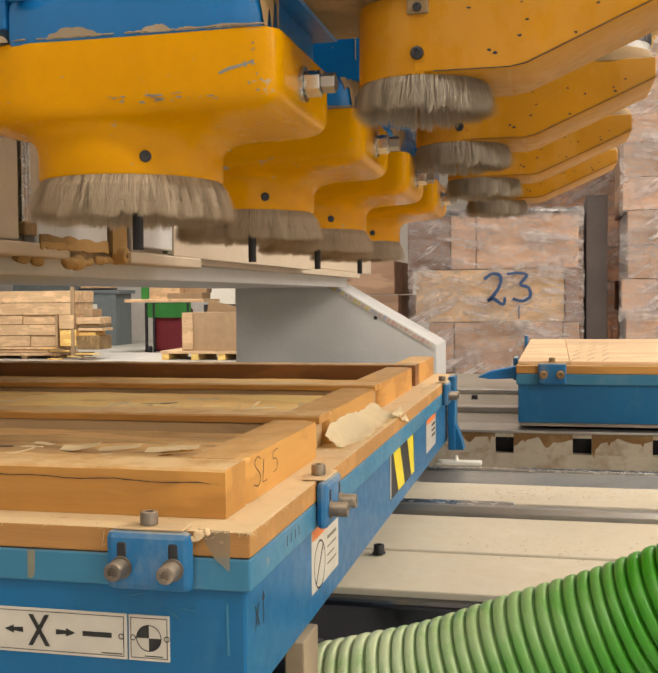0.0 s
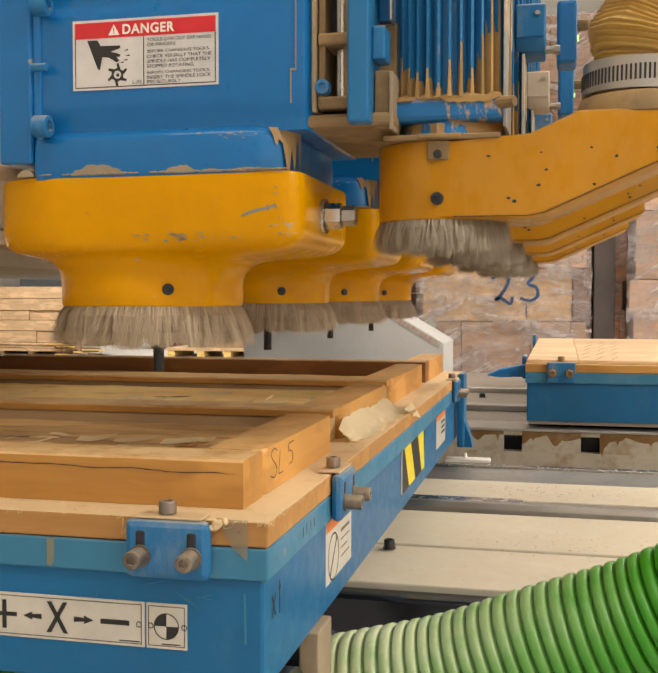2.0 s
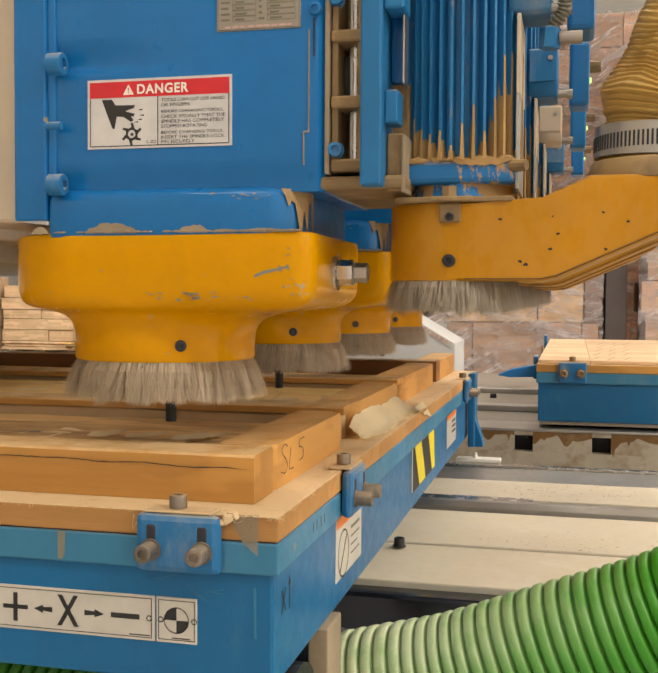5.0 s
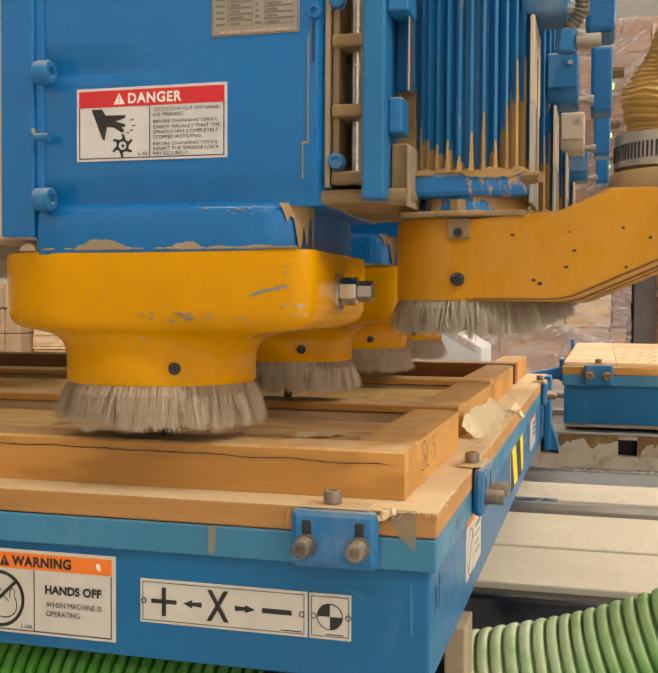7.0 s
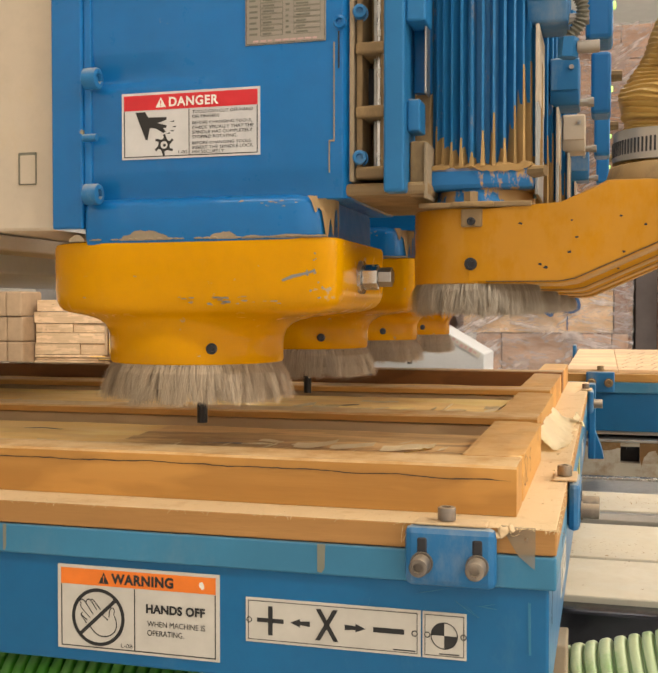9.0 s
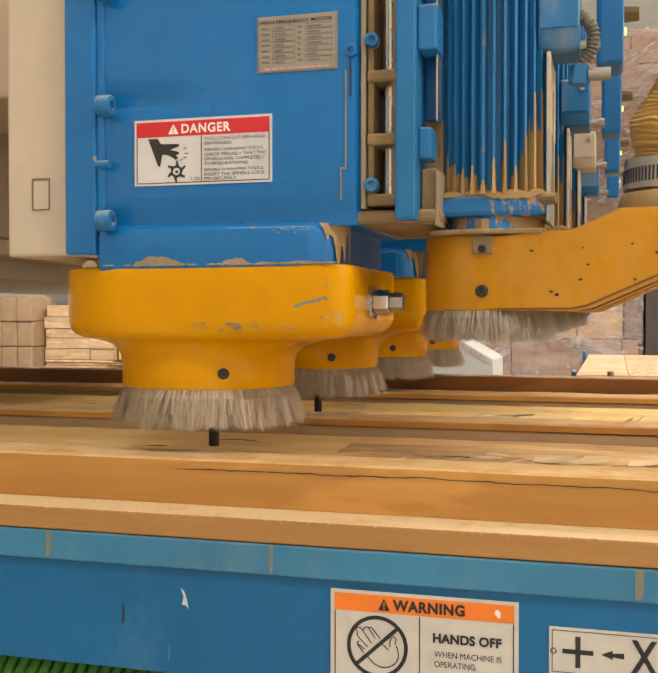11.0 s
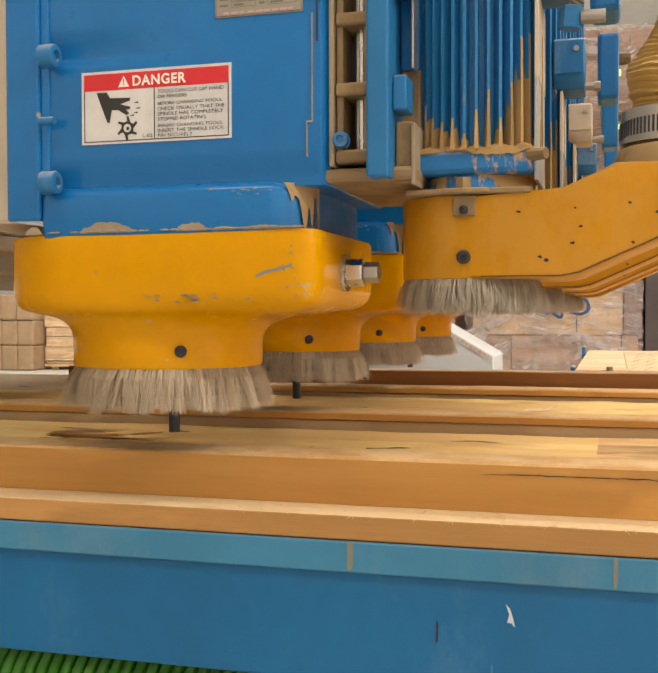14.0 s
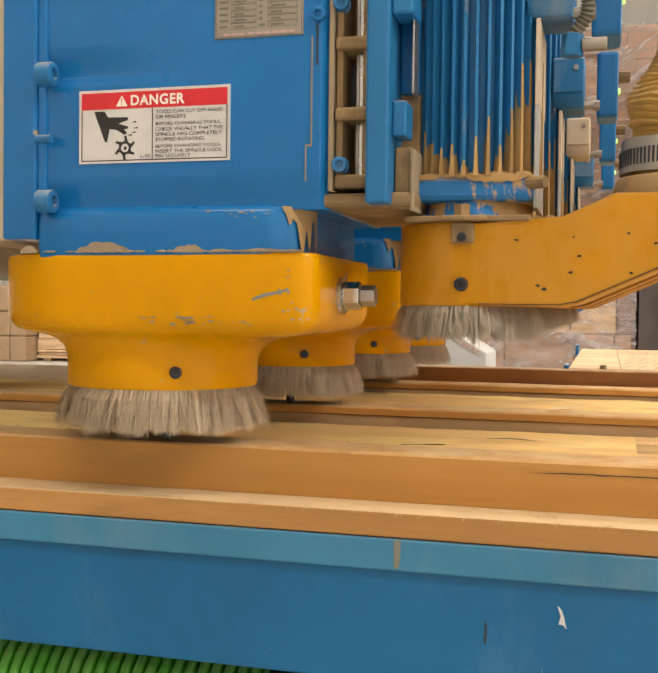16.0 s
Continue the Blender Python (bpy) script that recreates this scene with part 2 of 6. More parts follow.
M_BOARD = timber("orange_timber", (0.53, 0.265, 0.06), (0.44, 0.205, 0.04), 0.55, grain=30, dust=0.8, knots=False, per_piece=0.08)
# Shade of the farthest rail painted into the timber; also the planks' dark stains.
M_BOARD_SHADE_STAIN = timber("shaded_rail_and_stain", (0.25, 0.1, 0.025), (0.19, 0.07, 0.017), 0.5, grain=30, dust=0.5, knots=False, per_piece=0.05)
M_TAPE = painted("dusty_tape", (0.66, 0.48, 0.28), 0.6, vary=0.2, bump=0.2)
M_BOARDY = timber("orange_timber_crosswise", (0.55, 0.28, 0.065), (0.46, 0.215, 0.044), 0.55, along="y", grain=30, dust=0.4, knots=False, per_piece=0.05)
M_PINE = timber("pine", (0.72, 0.5, 0.3), (0.58, 0.38, 0.21), 0.6, grain=22, per_piece=0.12)
M_ROUGH = timber("rough_pine", (0.92, 0.63, 0.22), (0.7, 0.41, 0.12), 0.75, grain=26, bump=0.8, dust=0.4, per_piece=0.1)
M_TORN = timber("torn_brown_timber", (0.7, 0.44, 0.18), (0.24, 0.11, 0.035), 0.8, grain=42, bump=1.0, dust=0.2, per_piece=0.04)
M_GREYWOOD = timber("dust_filmed_timber", (0.45, 0.31, 0.17), (0.4, 0.26, 0.13), 0.75, grain=14, bump=0.15, knots=False, per_piece=0.04)
M_BLOCK = timber("stacked_timber", (0.6, 0.39, 0.27), (0.48, 0.3, 0.2), 0.6, grain=12, per_piece=0.3)
M_BLOCK_DARK = timber("dark_stacked_timber", (0.25, 0.14, 0.1), (0.18, 0.1, 0.07), 0.6, grain=12, per_piece=0.15)
M_OILRUN = painted("brown_oil_run", (0.2, 0.105, 0.035), 0.45, vary=0.4, dirt=0.6, dirt_colour=(0.36, 0.26, 0.14))
M_GAP_SHADE = painted("gap_shade_grey", (0.13, 0.11, 0.105), 0.6, vary=0.2)
M_CARD = painted("cardboard", (0.4, 0.27, 0.16), 0.8, vary=0.12)
M_FLOOR = painted("concrete", (0.56, 0.54, 0.5), 0.5, vary=0.15, bump=0.15)
M_WALL = painted("hall_wall_paint", (0.74, 0.7, 0.66), 0.7, vary=0.06)
M_CEIL = painted("hall_ceiling_paint", (0.78, 0.76, 0.73), 0.8, vary=0.05)
M_CABINET = painted("grey_cabinet_paint", (0.17, 0.2, 0.215), 0.5, vary=0.1)
M_GREENPAINT = painted("green_paint", (0.03, 0.2, 0.04), 0.5, vary=0.12)
M_MAROON = painted("maroon_plastic", (0.16, 0.015, 0.025), 0.5, vary=0.1)
M_PLASTICBLUE = painted("bright_blue_plastic", (0.02, 0.19, 0.5), 0.35, vary=0.1)


def hose_material(name, colour):
    """Green plastic; the end by the bracket is powdered with pale dust."""
    m, nt, links, p = nodes_of(name)
    co = coords(nt, links)
    d = noise_out(nt, links, co, 16, 7, 0.7)
    geo, tc = nt.new("ShaderNodeNewGeometry"), nt.new("ShaderNodeTexCoord")
    sep, at = nt.new("ShaderNodeSeparateXYZ"), nt.new("ShaderNodeSeparateXYZ")
    links.new(geo.outputs["Normal"], sep.inputs[0])
    links.new(tc.outputs["Object"], at.inputs[0])
    up = ramp(nt, links, sep.outputs[2], -0.1, 0.95)
    thin = mul(nt, links, mul(nt, links, up, ramp(nt, links, d, 0.4, 0.75)), 0.28)
    thick = mul(nt, links, mul(nt, links, ramp(nt, links, sep.outputs[2], -0.4, 0.6), ramp(nt, links, d, 0.2, 0.5)), mul(nt, links, ramp(nt, links, at.outputs[0], 0.2, -0.02), 0.85))
    c = mixed(nt, links, thin, colour, (0.42, 0.55, 0.25))
    c = mixed(nt, links, thick, c, (0.56, 0.6, 0.38))
    links.new(c, p.inputs["Base Color"])
    p.inputs["Roughness"].default_value = 0.36
    return m


M_HOSE = hose_material("green_hose", (0.04, 0.27, 0.008))
M_HOSE_CLEAN = painted("shaded_green_hose", (0.05, 0.27, 0.012), 0.4, vary=0.15, dust=0.3, dust_colour=(0.4, 0.5, 0.25))
M_YHOSE = painted("amber_hose", (0.66, 0.43, 0.13), 0.32, vary=0.3, bump=0.1, dirt=0.5, dirt_at=0.5, dirt_colour=(0.4, 0.2, 0.03))


def bristle_material(name, a, b):
    m, nt, links, p = nodes_of(name)
    geo = nt.new("ShaderNodeNewGeometry")
    c = mixed(nt, links, geo.outputs["Random Per Island"], a, b)
    links.new(c, p.inputs["Base Color"])
    p.inputs["Roughness"].default_value = 0.55
    return m


M_BRISTLE = bristle_material("horsehair", (0.58, 0.46, 0.315), (0.3, 0.225, 0.148))
# Darker copy of the horsehair: the shade deep in the skirt is in its colour.
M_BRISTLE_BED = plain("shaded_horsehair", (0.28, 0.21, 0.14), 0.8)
M_BRISTLE_GREY = bristle_material("grey_horsehair", (0.45, 0.375, 0.285), (0.27, 0.22, 0.16))


def wrap_material():
    m, nt, links, p = nodes_of("stretch_wrap")
    co = coords(nt, links)
    n = noise_out(nt, links, co, 5, 9, 0.72, (1, 1, 2.6))
    mp = nt.new("ShaderNodeMapping")
    mp.inputs["Rotation"].default_value = (0, 0.55, 0)
    links.new(co, mp.inputs["Vector"])
    mp2 = nt.new("ShaderNodeMapping")
    mp2.inputs["Rotation"].default_value = (0, -0.2, 0)
    links.new(co, mp2.inputs["Vector"])
    # Glare and haze on the film are painted as opaque white streaks and clouding.
    glare_streak = noise_out(nt, links, mp.outputs[0], 2.6, 7, 0.66, (0.8, 1, 6))
    level_glare = noise_out(nt, links, mp2.outputs[0], 3.4, 8, 0.68, (0.6, 1, 5))
    mask = noise_out(nt, links, co, 2.4, 4, 0.6)
    st = mul(nt, links, ramp(nt, links, glare_streak, 0.52, 0.58), ramp(nt, links, mask, 0.5, 0.58))
    lv = mul(nt, links, ramp(nt, links, level_glare, 0.52, 0.6), ramp(nt, links, mask, 0.52, 0.42))
    both = nt.new("ShaderNodeMath")
    both.operation = "MAXIMUM"
    links.new(st, both.inputs[0])
    links.new(lv, both.inputs[1])
    st = both.outputs[0]
    add = nt.new("ShaderNodeMath")
    add.operation = "ADD"
    links.new(mul(nt, links, ramp(nt, links, n, 0.38, 0.72), 0.6), add.inputs[0])
    links.new(mul(nt, links, st, 0.85), add.inputs[1])
    p.inputs["Base Color"].default_value = (0.93, 0.87, 0.87, 1)
    p.inputs["Roughness"].default_value = 0.2
    links.new(add.outputs[0], p.inputs["Alpha"])
    b = nt.new("ShaderNodeBump")
    b.inputs["Strength"].default_value, b.inputs["Distance"].default_value = 0.9, 0.03
    links.new(n, b.inputs["Height"])
    links.new(b.outputs[0], p.inputs["Normal"])
    return m


M_WRAP = wrap_material()
M_LED, _nt, _li, _p = nodes_of("green_led")
_p.inputs["Emission Color"].default_value, _p.inputs["Emission Strength"].default_value = (0.45, 1, 0.05, 1), 1.2

# ---- mesh helpers: all coordinates in millimetres, in the place ----
BASE = {}


def thing(name, base, label, category, group=""):
    ob = new(name)
    ob.empty_display_size = 0.05
    ob.location = Vector(base) * 0.001
    BASE[ob.name] = Vector(base)
    return tagged(ob, label, category, group)


def part(name, bm, material, parent=None, label="", smooth=False):
    base = BASE[parent.name] if parent else Vector((0, 0, 0))
    for v in bm.verts:
        v.co = (v.co - base) * 0.001
    bmesh.ops.recalc_face_normals(bm, faces=bm.faces)
    me = bpy.data.meshes.new(name)
    bm.to_mesh(me)
    bm.free()
    if smooth:
        me.shade_smooth()
        me.set_sharp_from_angle(angle=radians(38))
    me.materials.append(material)
    ob = new(name, me)
    if parent:
        ob.parent = parent
        BASE[ob.name] = base
    if label:
        ob["label"] = label
    return ob


def structure(name, bm, material, label="", smooth=False):
    return tagged(part(name, bm, material, None, label, smooth), kind="structure")


def box(x0, x1, y0, y1, z0, z1, bevel=0.0, bm=None, seg=2):
    out = bm or bmesh.new()
    m = Matrix.Translation(((x0 + x1) / 2, (y0 + y1) / 2, (z0 + z1) / 2)) @ Matrix.Diagonal((abs(x1 - x0), abs(y1 - y0), abs(z1 - z0), 1))
    vs = bmesh.ops.create_cube(out, size=1, matrix=m)["verts"]
    if bevel:
        es = list({e for v in vs for e in v.link_edges})
        bmesh.ops.bevel(out, geom=es, offset=bevel, segments=seg, profile=0.5, affect="EDGES")
    return out


def cyl(p0, p1, r0, r1=None, seg=28, bm=None, bevel=0.0):
    out = bm or bmesh.new()
    a, b = Vector(p0), Vector(p1)
    d = b - a
    turn = d.to_track_quat("Z", "Y").to_matrix().to_4x4()
    m = Matrix.Translation((a + b) / 2) @ turn
    vs = bmesh.ops.create_cone(out, cap_ends=True, segments=seg, radius1=r0, radius2=r0 if r1 is None else r1, depth=d.length, matrix=m)["verts"]
    if bevel:
        es = [e for e in {e for v in vs for e in v.link_edges} if any(len(f.verts) > 4 for f in e.link_faces)]
        bmesh.ops.bevel(out, geom=es, offset=bevel, segments=2, profile=0.5, affect="EDGES")
    return out


def prism(points, axis, a, b, bevel=0.0, bm=None):
    """Polygon in the plane across axis, pulled from a to b along it."""
    out = bm or bmesh.new()
    put = {"x": lambda u, v, w: (w, u, v), "y": lambda u, v, w: (u, w, v), "z": lambda u, v, w: (u, v, w)}[axis]
    lo = [out.verts.new(put(u, v, a)) for u, v in points]
    hi = [out.verts.new(put(u, v, b)) for u, v in points]
    n = len(points)
    faces = [out.faces.new(lo), out.faces.new(hi)]
    faces += [out.faces.new((lo[i], lo[(i + 1) % n], hi[(i + 1) % n], hi[i])) for i in range(n)]
    if bevel:
        es = list({e for f in faces for e in f.edges})
        bmesh.ops.bevel(out, geom=es, offset=bevel, segments=2, profile=0.5, affect="EDGES")
    return out


def rings(stack, bm=None, cap=True):
    out = bm or bmesh.new()
    made = [[out.verts.new(p) for p in ring] for ring in stack]
    n = len(made[0])
    for a, b in zip(made, made[1:]):
        for i in range(n):
            out.faces.new((a[i], a[(i + 1) % n], b[(i + 1) % n], b[i]))
    if cap:
        out.faces.new(made[0])
        out.faces.new(made[-1])
    return out


def tube(points, radii, seg=28, bm=None, cap=True):
    """A swept tube along points with a radius at each."""
    pts = [Vector(p) for p in points]
    stack, side = [], None
    for i, p in enumerate(pts):
        d = (pts[min(i + 1, len(pts) - 1)] - pts[max(i - 1, 0)]).normalized()
        if side is None:
            side = d.orthogonal().normalized()
        side = (side - d * side.dot(d)).normalized()
        up = d.cross(side)
        stack.append([p + (side * math.cos(k * math.tau / seg) + up * math.sin(k * math.tau / seg)) * radii[i] for k in range(seg)])
    return rings(stack, bm, cap)


def spline(points, n):
    """n points along a smooth curve through the given ones."""
    pts = [Vector(p) for p in points]
    ext = [pts[0] * 2 - pts[1], *pts, pts[-1] * 2 - pts[-2]]
    out = []
    for j in range(n):
        u = j / (n - 1) * (len(pts) - 1)
        i = min(int(u), len(pts) - 2)
        t = u - i
        a, b, c, d = ext[i:i + 4]
        out.append(0.5 * (2 * b + (c - a) * t + (2 * a - 5 * b + 4 * c - d) * t * t + (3 * b - a - 3 * c + d) * t ** 3))
    return out


FACING = {"-y": pose(0, 0, 0, 90, 0, 0), "+x": pose(0, 0, 0, 90, 0, 90), "+z": pose(0, 0, 0, 0, 0, 0)}


def lettering(body, x, y, z, width, height, facing, material, parent, bold=0.0, turn=0.0, name="lettering", spacing=1.0):
    """Flat raised letters whose lower left corner is at x, y, z (mm), fitted to width and height."""
    cu = bpy.data.curves.new("letters", "FONT")
    cu.body, cu.size, cu.extrude, cu.offset, cu.space_character = body, 1.0, 0.0, bold, spacing
    ob = new("letters", cu)
    me = bpy.data.meshes.new_from_object(ob.evaluated_get(bpy.context.evaluated_depsgraph_get()))
    bpy.data.objects.remove(ob)
    bm = bmesh.new()
    bm.from_mesh(me)
    lo = [min(v.co[i] for v in bm.verts) for i in (0, 1)]
    hi = [max(v.co[i] for v in bm.verts) for i in (0, 1)]
    m = Matrix.Translation((x, y, z)) @ FACING[facing] @ pose(0, 0, 0, 0, 0, turn)
    for v in bm.verts:
        v.co = m @ Vector(((v.co.x - lo[0]) / (hi[0] - lo[0]) * width, (v.co.y - lo[1]) / (hi[1] - lo[1]) * height, 0))
    return part(name, bm, material, parent)


def flat(points, y, facing, material, parent, name, thick=0.3, origin=(0, 0, 0)):
    """A thin printed shape from points (u right, v up) in mm on a face."""
    bm = bmesh.new()
    m = Matrix.Translation(origin) @ FACING[facing]
    lo = [bm.verts.new(m @ Vector((u, v, 0))) for u, v in points]
    hi = [bm.verts.new(m @ Vector((u, v, thick))) for u, v in points]
    n = len(points)
    bm.faces.new(lo)
    bm.faces.new(hi)
    for i in range(n):
        bm.faces.new((lo[i], lo[(i + 1) % n], hi[(i + 1) % n], hi[i]))
    return part(name, bm, material, parent)


def stroke(points, width, y, material, parent, name):
    pts = spline([(u, 0, v) for u, v in points], 40)
    bm = bmesh.new()
    prev = None
    for i, q in enumerate(pts):
        d = (pts[min(i + 1, 39)] - pts[max(i - 1, 0)]).normalized()
        n = Vector((-d.z, 0, d.x)) * width * (0.8 + 0.3 * noise.noise(q * 0.02))
        cur = (bm.verts.new((q.x + n.x, y, q.z + n.z)), bm.verts.new((q.x - n.x, y, q.z - n.z)))
        if prev:
            bm.faces.new((prev[0], cur[0], cur[1], prev[1]))
        prev = cur
    return part(name, bm, material, parent)


def rect(u0, u1, v0, v1):
    return [(u0, v0), (u1, v0), (u1, v1), (u0, v1)]


def disc(cu, cv, r, n=36, a0=0.0, a1=math.tau, hub=False):
    pts = [(cu + r * math.cos(a0 + (a1 - a0) * i / n), cv + r * math.sin(a0 + (a1 - a0) * i / n)) for i in range(n + (1 if hub else 0))]
    return ([(cu, cv)] + pts) if hub else pts


def ring_print(cu, cv, r0, r1, origin, facing, material, parent, name, a0=0.0, a1=math.tau):
    bm = bmesh.new()
    m = Matrix.Translation(origin) @ FACING[facing]
    n = 40
    vs = []
    for i in range(n + 1):
        a = a0 + (a1 - a0) * i / n
        vs.append([bm.verts.new(m @ Vector((cu + r * math.cos(a), cv + r * math.sin(a), 0.25))) for r in (r0, r1)])
    for a, b in zip(vs, vs[1:]):
        bm.faces.new((a[0], a[1], b[1], b[0]))
    return part(name, bm, material, parent)


def socket_bolt(head, axis, r, length, parent, material, name="bolt", washer=True):
    """A socket-head screw: head is the centre of its outer face, axis points out."""
    h, a = Vector(head), Vector(axis).normalized()
    side = a.orthogonal().normalized()
    up = a.cross(side)
    def circ(c, rad, n=24, hexa=False):
        out = []
        for k in range(n):
            ang = k * math.tau / n
            q = rad
            if hexa:
                q = rad * math.cos(math.pi / 6) / math.cos((ang % (math.pi / 3)) - math.pi / 6)
            out.append(c + (side * math.cos(ang) + up * math.sin(ang)) * q)
        return out
    st = []
    if washer:
        st += [circ(h - a * (length + r * 0.25), r * 1.22), circ(h - a * length, r * 1.22)]
    st += [circ(h - a * length, r), circ(h - a * r * 0.2, r), circ(h - a * r * 0.06, r * 0.95), circ(h, r * 0.84),
           circ(h, r * 0.55, hexa=True), circ(h - a * r * 0.35, r * 0.52, hexa=True)]
    return part(name, rings(st), material, parent, smooth=True)

# ---- hall ----
structure("floor", box(-14000, 9000, -6000, 24000, -120, 0), M_FLOOR, "pale dusty concrete workshop floor")
structure("ceiling", box(-14000, 9000, -6000, 24000, 4500, 4620), M_CEIL, "pale workshop ceiling")
structure("wall_north", box(-14000, 9000, 24000, 24200, 0, 4500), M_WALL, "far grey workshop wall")
structure("wall_south", box(-14000, 9000, -6200, -6000, 0, 4500), M_WALL, "grey workshop wall behind the machine")
structure("wall_west", box(-14200, -14000, -6000, 24000, 0, 4500), M_WALL, "grey workshop side wall")
structure("wall_east", box(9000, 9200, -6000, 24000, 0, 4500), M_WALL, "grey workshop side wall")
# Housings for the assumed lamps, out of view.
for lx, ly in LAMP_AT:
    fit = thing("ceiling_light", (lx * 1000, ly * 1000, 4340), "long white tube light assumed under the ceiling, out of view", "ceiling light", "ceiling lights")
    part("housing", box(lx * 1000 - 1250, lx * 1000 + 1250, ly * 1000 - 200, ly * 1000 + 200, 4345, 4500, 8), M_WHITE, fit)

# ---- machine bed ----
bed = thing("machine_bed", (0, 450, 0), "long cream machine bed dusted with sawdust", "machine bed")
part("front_deck", box(-2600, 2600, 476, 652, 715, 775, 2), M_BED, bed)
part("deck", box(-2600, 2600, 656, 866, 715, 777, 2), M_BED, bed)
part("far_deck", box(-2600, 2600, 978, 1140, 715, 777, 2), M_BED, bed)
part("rail_base", box(-2600, 2600, 866, 978, 700, 764), M_GREYPAINT, bed)
part("guide_rail", prism([(893, 764), (893, 778), (899, 786), (915, 786), (921, 778), (921, 764)], "x", -2600, 2600, 1), M_STEEL, bed, "worn steel guide rail")
part("rail_groove", box(-2600, 2600, 869, 875, 764, 765.5), M_DARK, bed)
part("rail_edge", box(-2600, 2600, 879, 886, 764, 771, 1), M_CHROME, bed, "bright steel edge")
part("rail_groove", box(-2600, 2600, 923, 928, 764, 766), M_DARK, bed)
part("guide_cover", box(-2600, 140, 930, 966, 764, 782, 2), M_CHROME, bed, "bright steel strip")
part("guide_strip", box(140, 2600, 936, 972, 764, 774, 2), M_DARK, bed)
part("back_rail", box(-2600, 2600, 1141, 1318, 690, 772, 3), M_STEEL, bed, "broad polished steel rail")
part("rail_lip", box(-2600, 2600, 1300, 1322, 772, 777, 1), M_CHROME, bed)
part("lower_frame", box(-2600, 2600, 480, 1880, 60, 690), M_GREYPAINT, bed)
part("front_beam", box(-2600, 2600, 440, 476, 690, 768, 4), M_OILY, bed, "dark oily steel beam")
part("cable_tray", box(-2600, 2600, 300, 440, 560, 640, 4), M_DARK, bed)
xs = [-2600]
for k in range(-9, 10):
    cx = 94 + 165.3 * k
    xs += [cx - 20, cx + 20]
xs.append(2600)
part("slot_wall_base", box(-2600, 2600, 1575, 1605, 560, 765), M_STAINED, bed, "cream plate with square slots stained by oil")
for k, (a, b) in enumerate(zip(xs, xs[1:])):
    if k % 2 == 0:
        part("wall_web", box(a, b, 1575, 1605, 765, 810), M_STAINED, bed)
    else:
        part("slot_lintel", box(a, b, 1575, 1605, 801, 810), M_STAINED, bed)
        part("slot_tongue", box((a + b) / 2 - 7, (a + b) / 2 + 7, 1583, 1600, 793, 801), M_DARK, bed)
for a, b in zip(xs[::2], xs[1::2]):
    n = max(6, int((b - a) / 4))
    run = bmesh.new()
    prev = None
    for i in range(n + 1):
        x = a + (b - a) * i / n
        d = 7 + 18 * abs(noise.noise(Vector((x * 0.012, 2, 5)))) + 30 * max(0, noise.noise(Vector((x * 0.03, 7, 1))) - 0.05) + 60 * max(0, noise.noise(Vector((x * 0.09, 3, 8))) - 0.3)
        cur = (run.verts.new((x, 1574.6, 809.8)), run.verts.new((x, 1574.6, 809.8 - d)))
        if prev:
            run.faces.new((prev[1], cur[1], cur[0], prev[0]))
        prev = cur
    part("oil_run", run, M_OILRUN, bed, "brown oil runs")
# Added dark plate: paints the slots' inner shade.
part("slot_back_plate", box(-2600, 2600, 1625, 1635, 560, 809), M_DARK, bed)
part("far_ledge", box(-2600, 2600, 1571, 1700, 810, 816, 2), M_STEEL, bed)
part("far_deck_plate", box(-2600, 2600, 1700, 3300, 560, 806, 2), M_PLATE, bed)
for fy in (1980, 2480):
    part("far_rail", box(-2600, 2600, fy, fy + 60, 806, 822, 3), M_STEEL, bed)
socket_bolt((-30, 2330, 818), (0, 0, 1), 9, 11, bed, M_DARK)
socket_bolt((-20, 626, 789), (0, 0, 1), 7, 10, bed, M_DARK)
for fx in (-420, 380, 780):
    socket_bolt((fx, 636, 789), (0, 0, 1), 7, 9, bed, M_DARK)
tray = thing("plastic_tray", (10, 1335, 777), "small white plastic tray lying on the bed", "tray")
part("dish", box(-26, 62, 1320, 1352, 778, 785, 2), M_WHITEPRINT, tray)
part("knob", cyl((12, 1336, 785), (12, 1336, 795), 5, 3, 12), M_WHITEPRINT, tray)

rng = random.Random(4)
heap = bmesh.new()
for _ in range(420):
    cx, cy = rng.choice(((rng.gauss(190, 60), rng.gauss(690, 30)), (rng.gauss(260, 80), rng.gauss(1070, 35)), (rng.gauss(120, 50), rng.gauss(1050, 25)), (rng.uniform(-350, 620), rng.uniform(500, 1130))))
    s = rng.uniform(0.5, 2.6) * (1.6 if rng.random() < 0.06 else 1)
    if 860 < cy < 985:
        continue
    zz = 778.2 if cy > 655 else 776.2
    a = rng.uniform(0, math.tau)
    ux, uy = math.cos(a) * s, math.sin(a) * s
    vs = [heap.verts.new(p) for p in ((cx - ux, cy - uy, zz), (cx + uy * 0.5, cy - ux * 0.5, zz + 0.25), (cx + ux, cy + uy, zz + 0.15), (cx - uy * 0.5, cy + ux * 0.5, zz + 0.4))]
    heap.faces.new(vs)
tagged(part("wood_chips", heap, M_DUST, None, "brown wood chips scattered over the bed"), category="wood chips", kind="stuff")

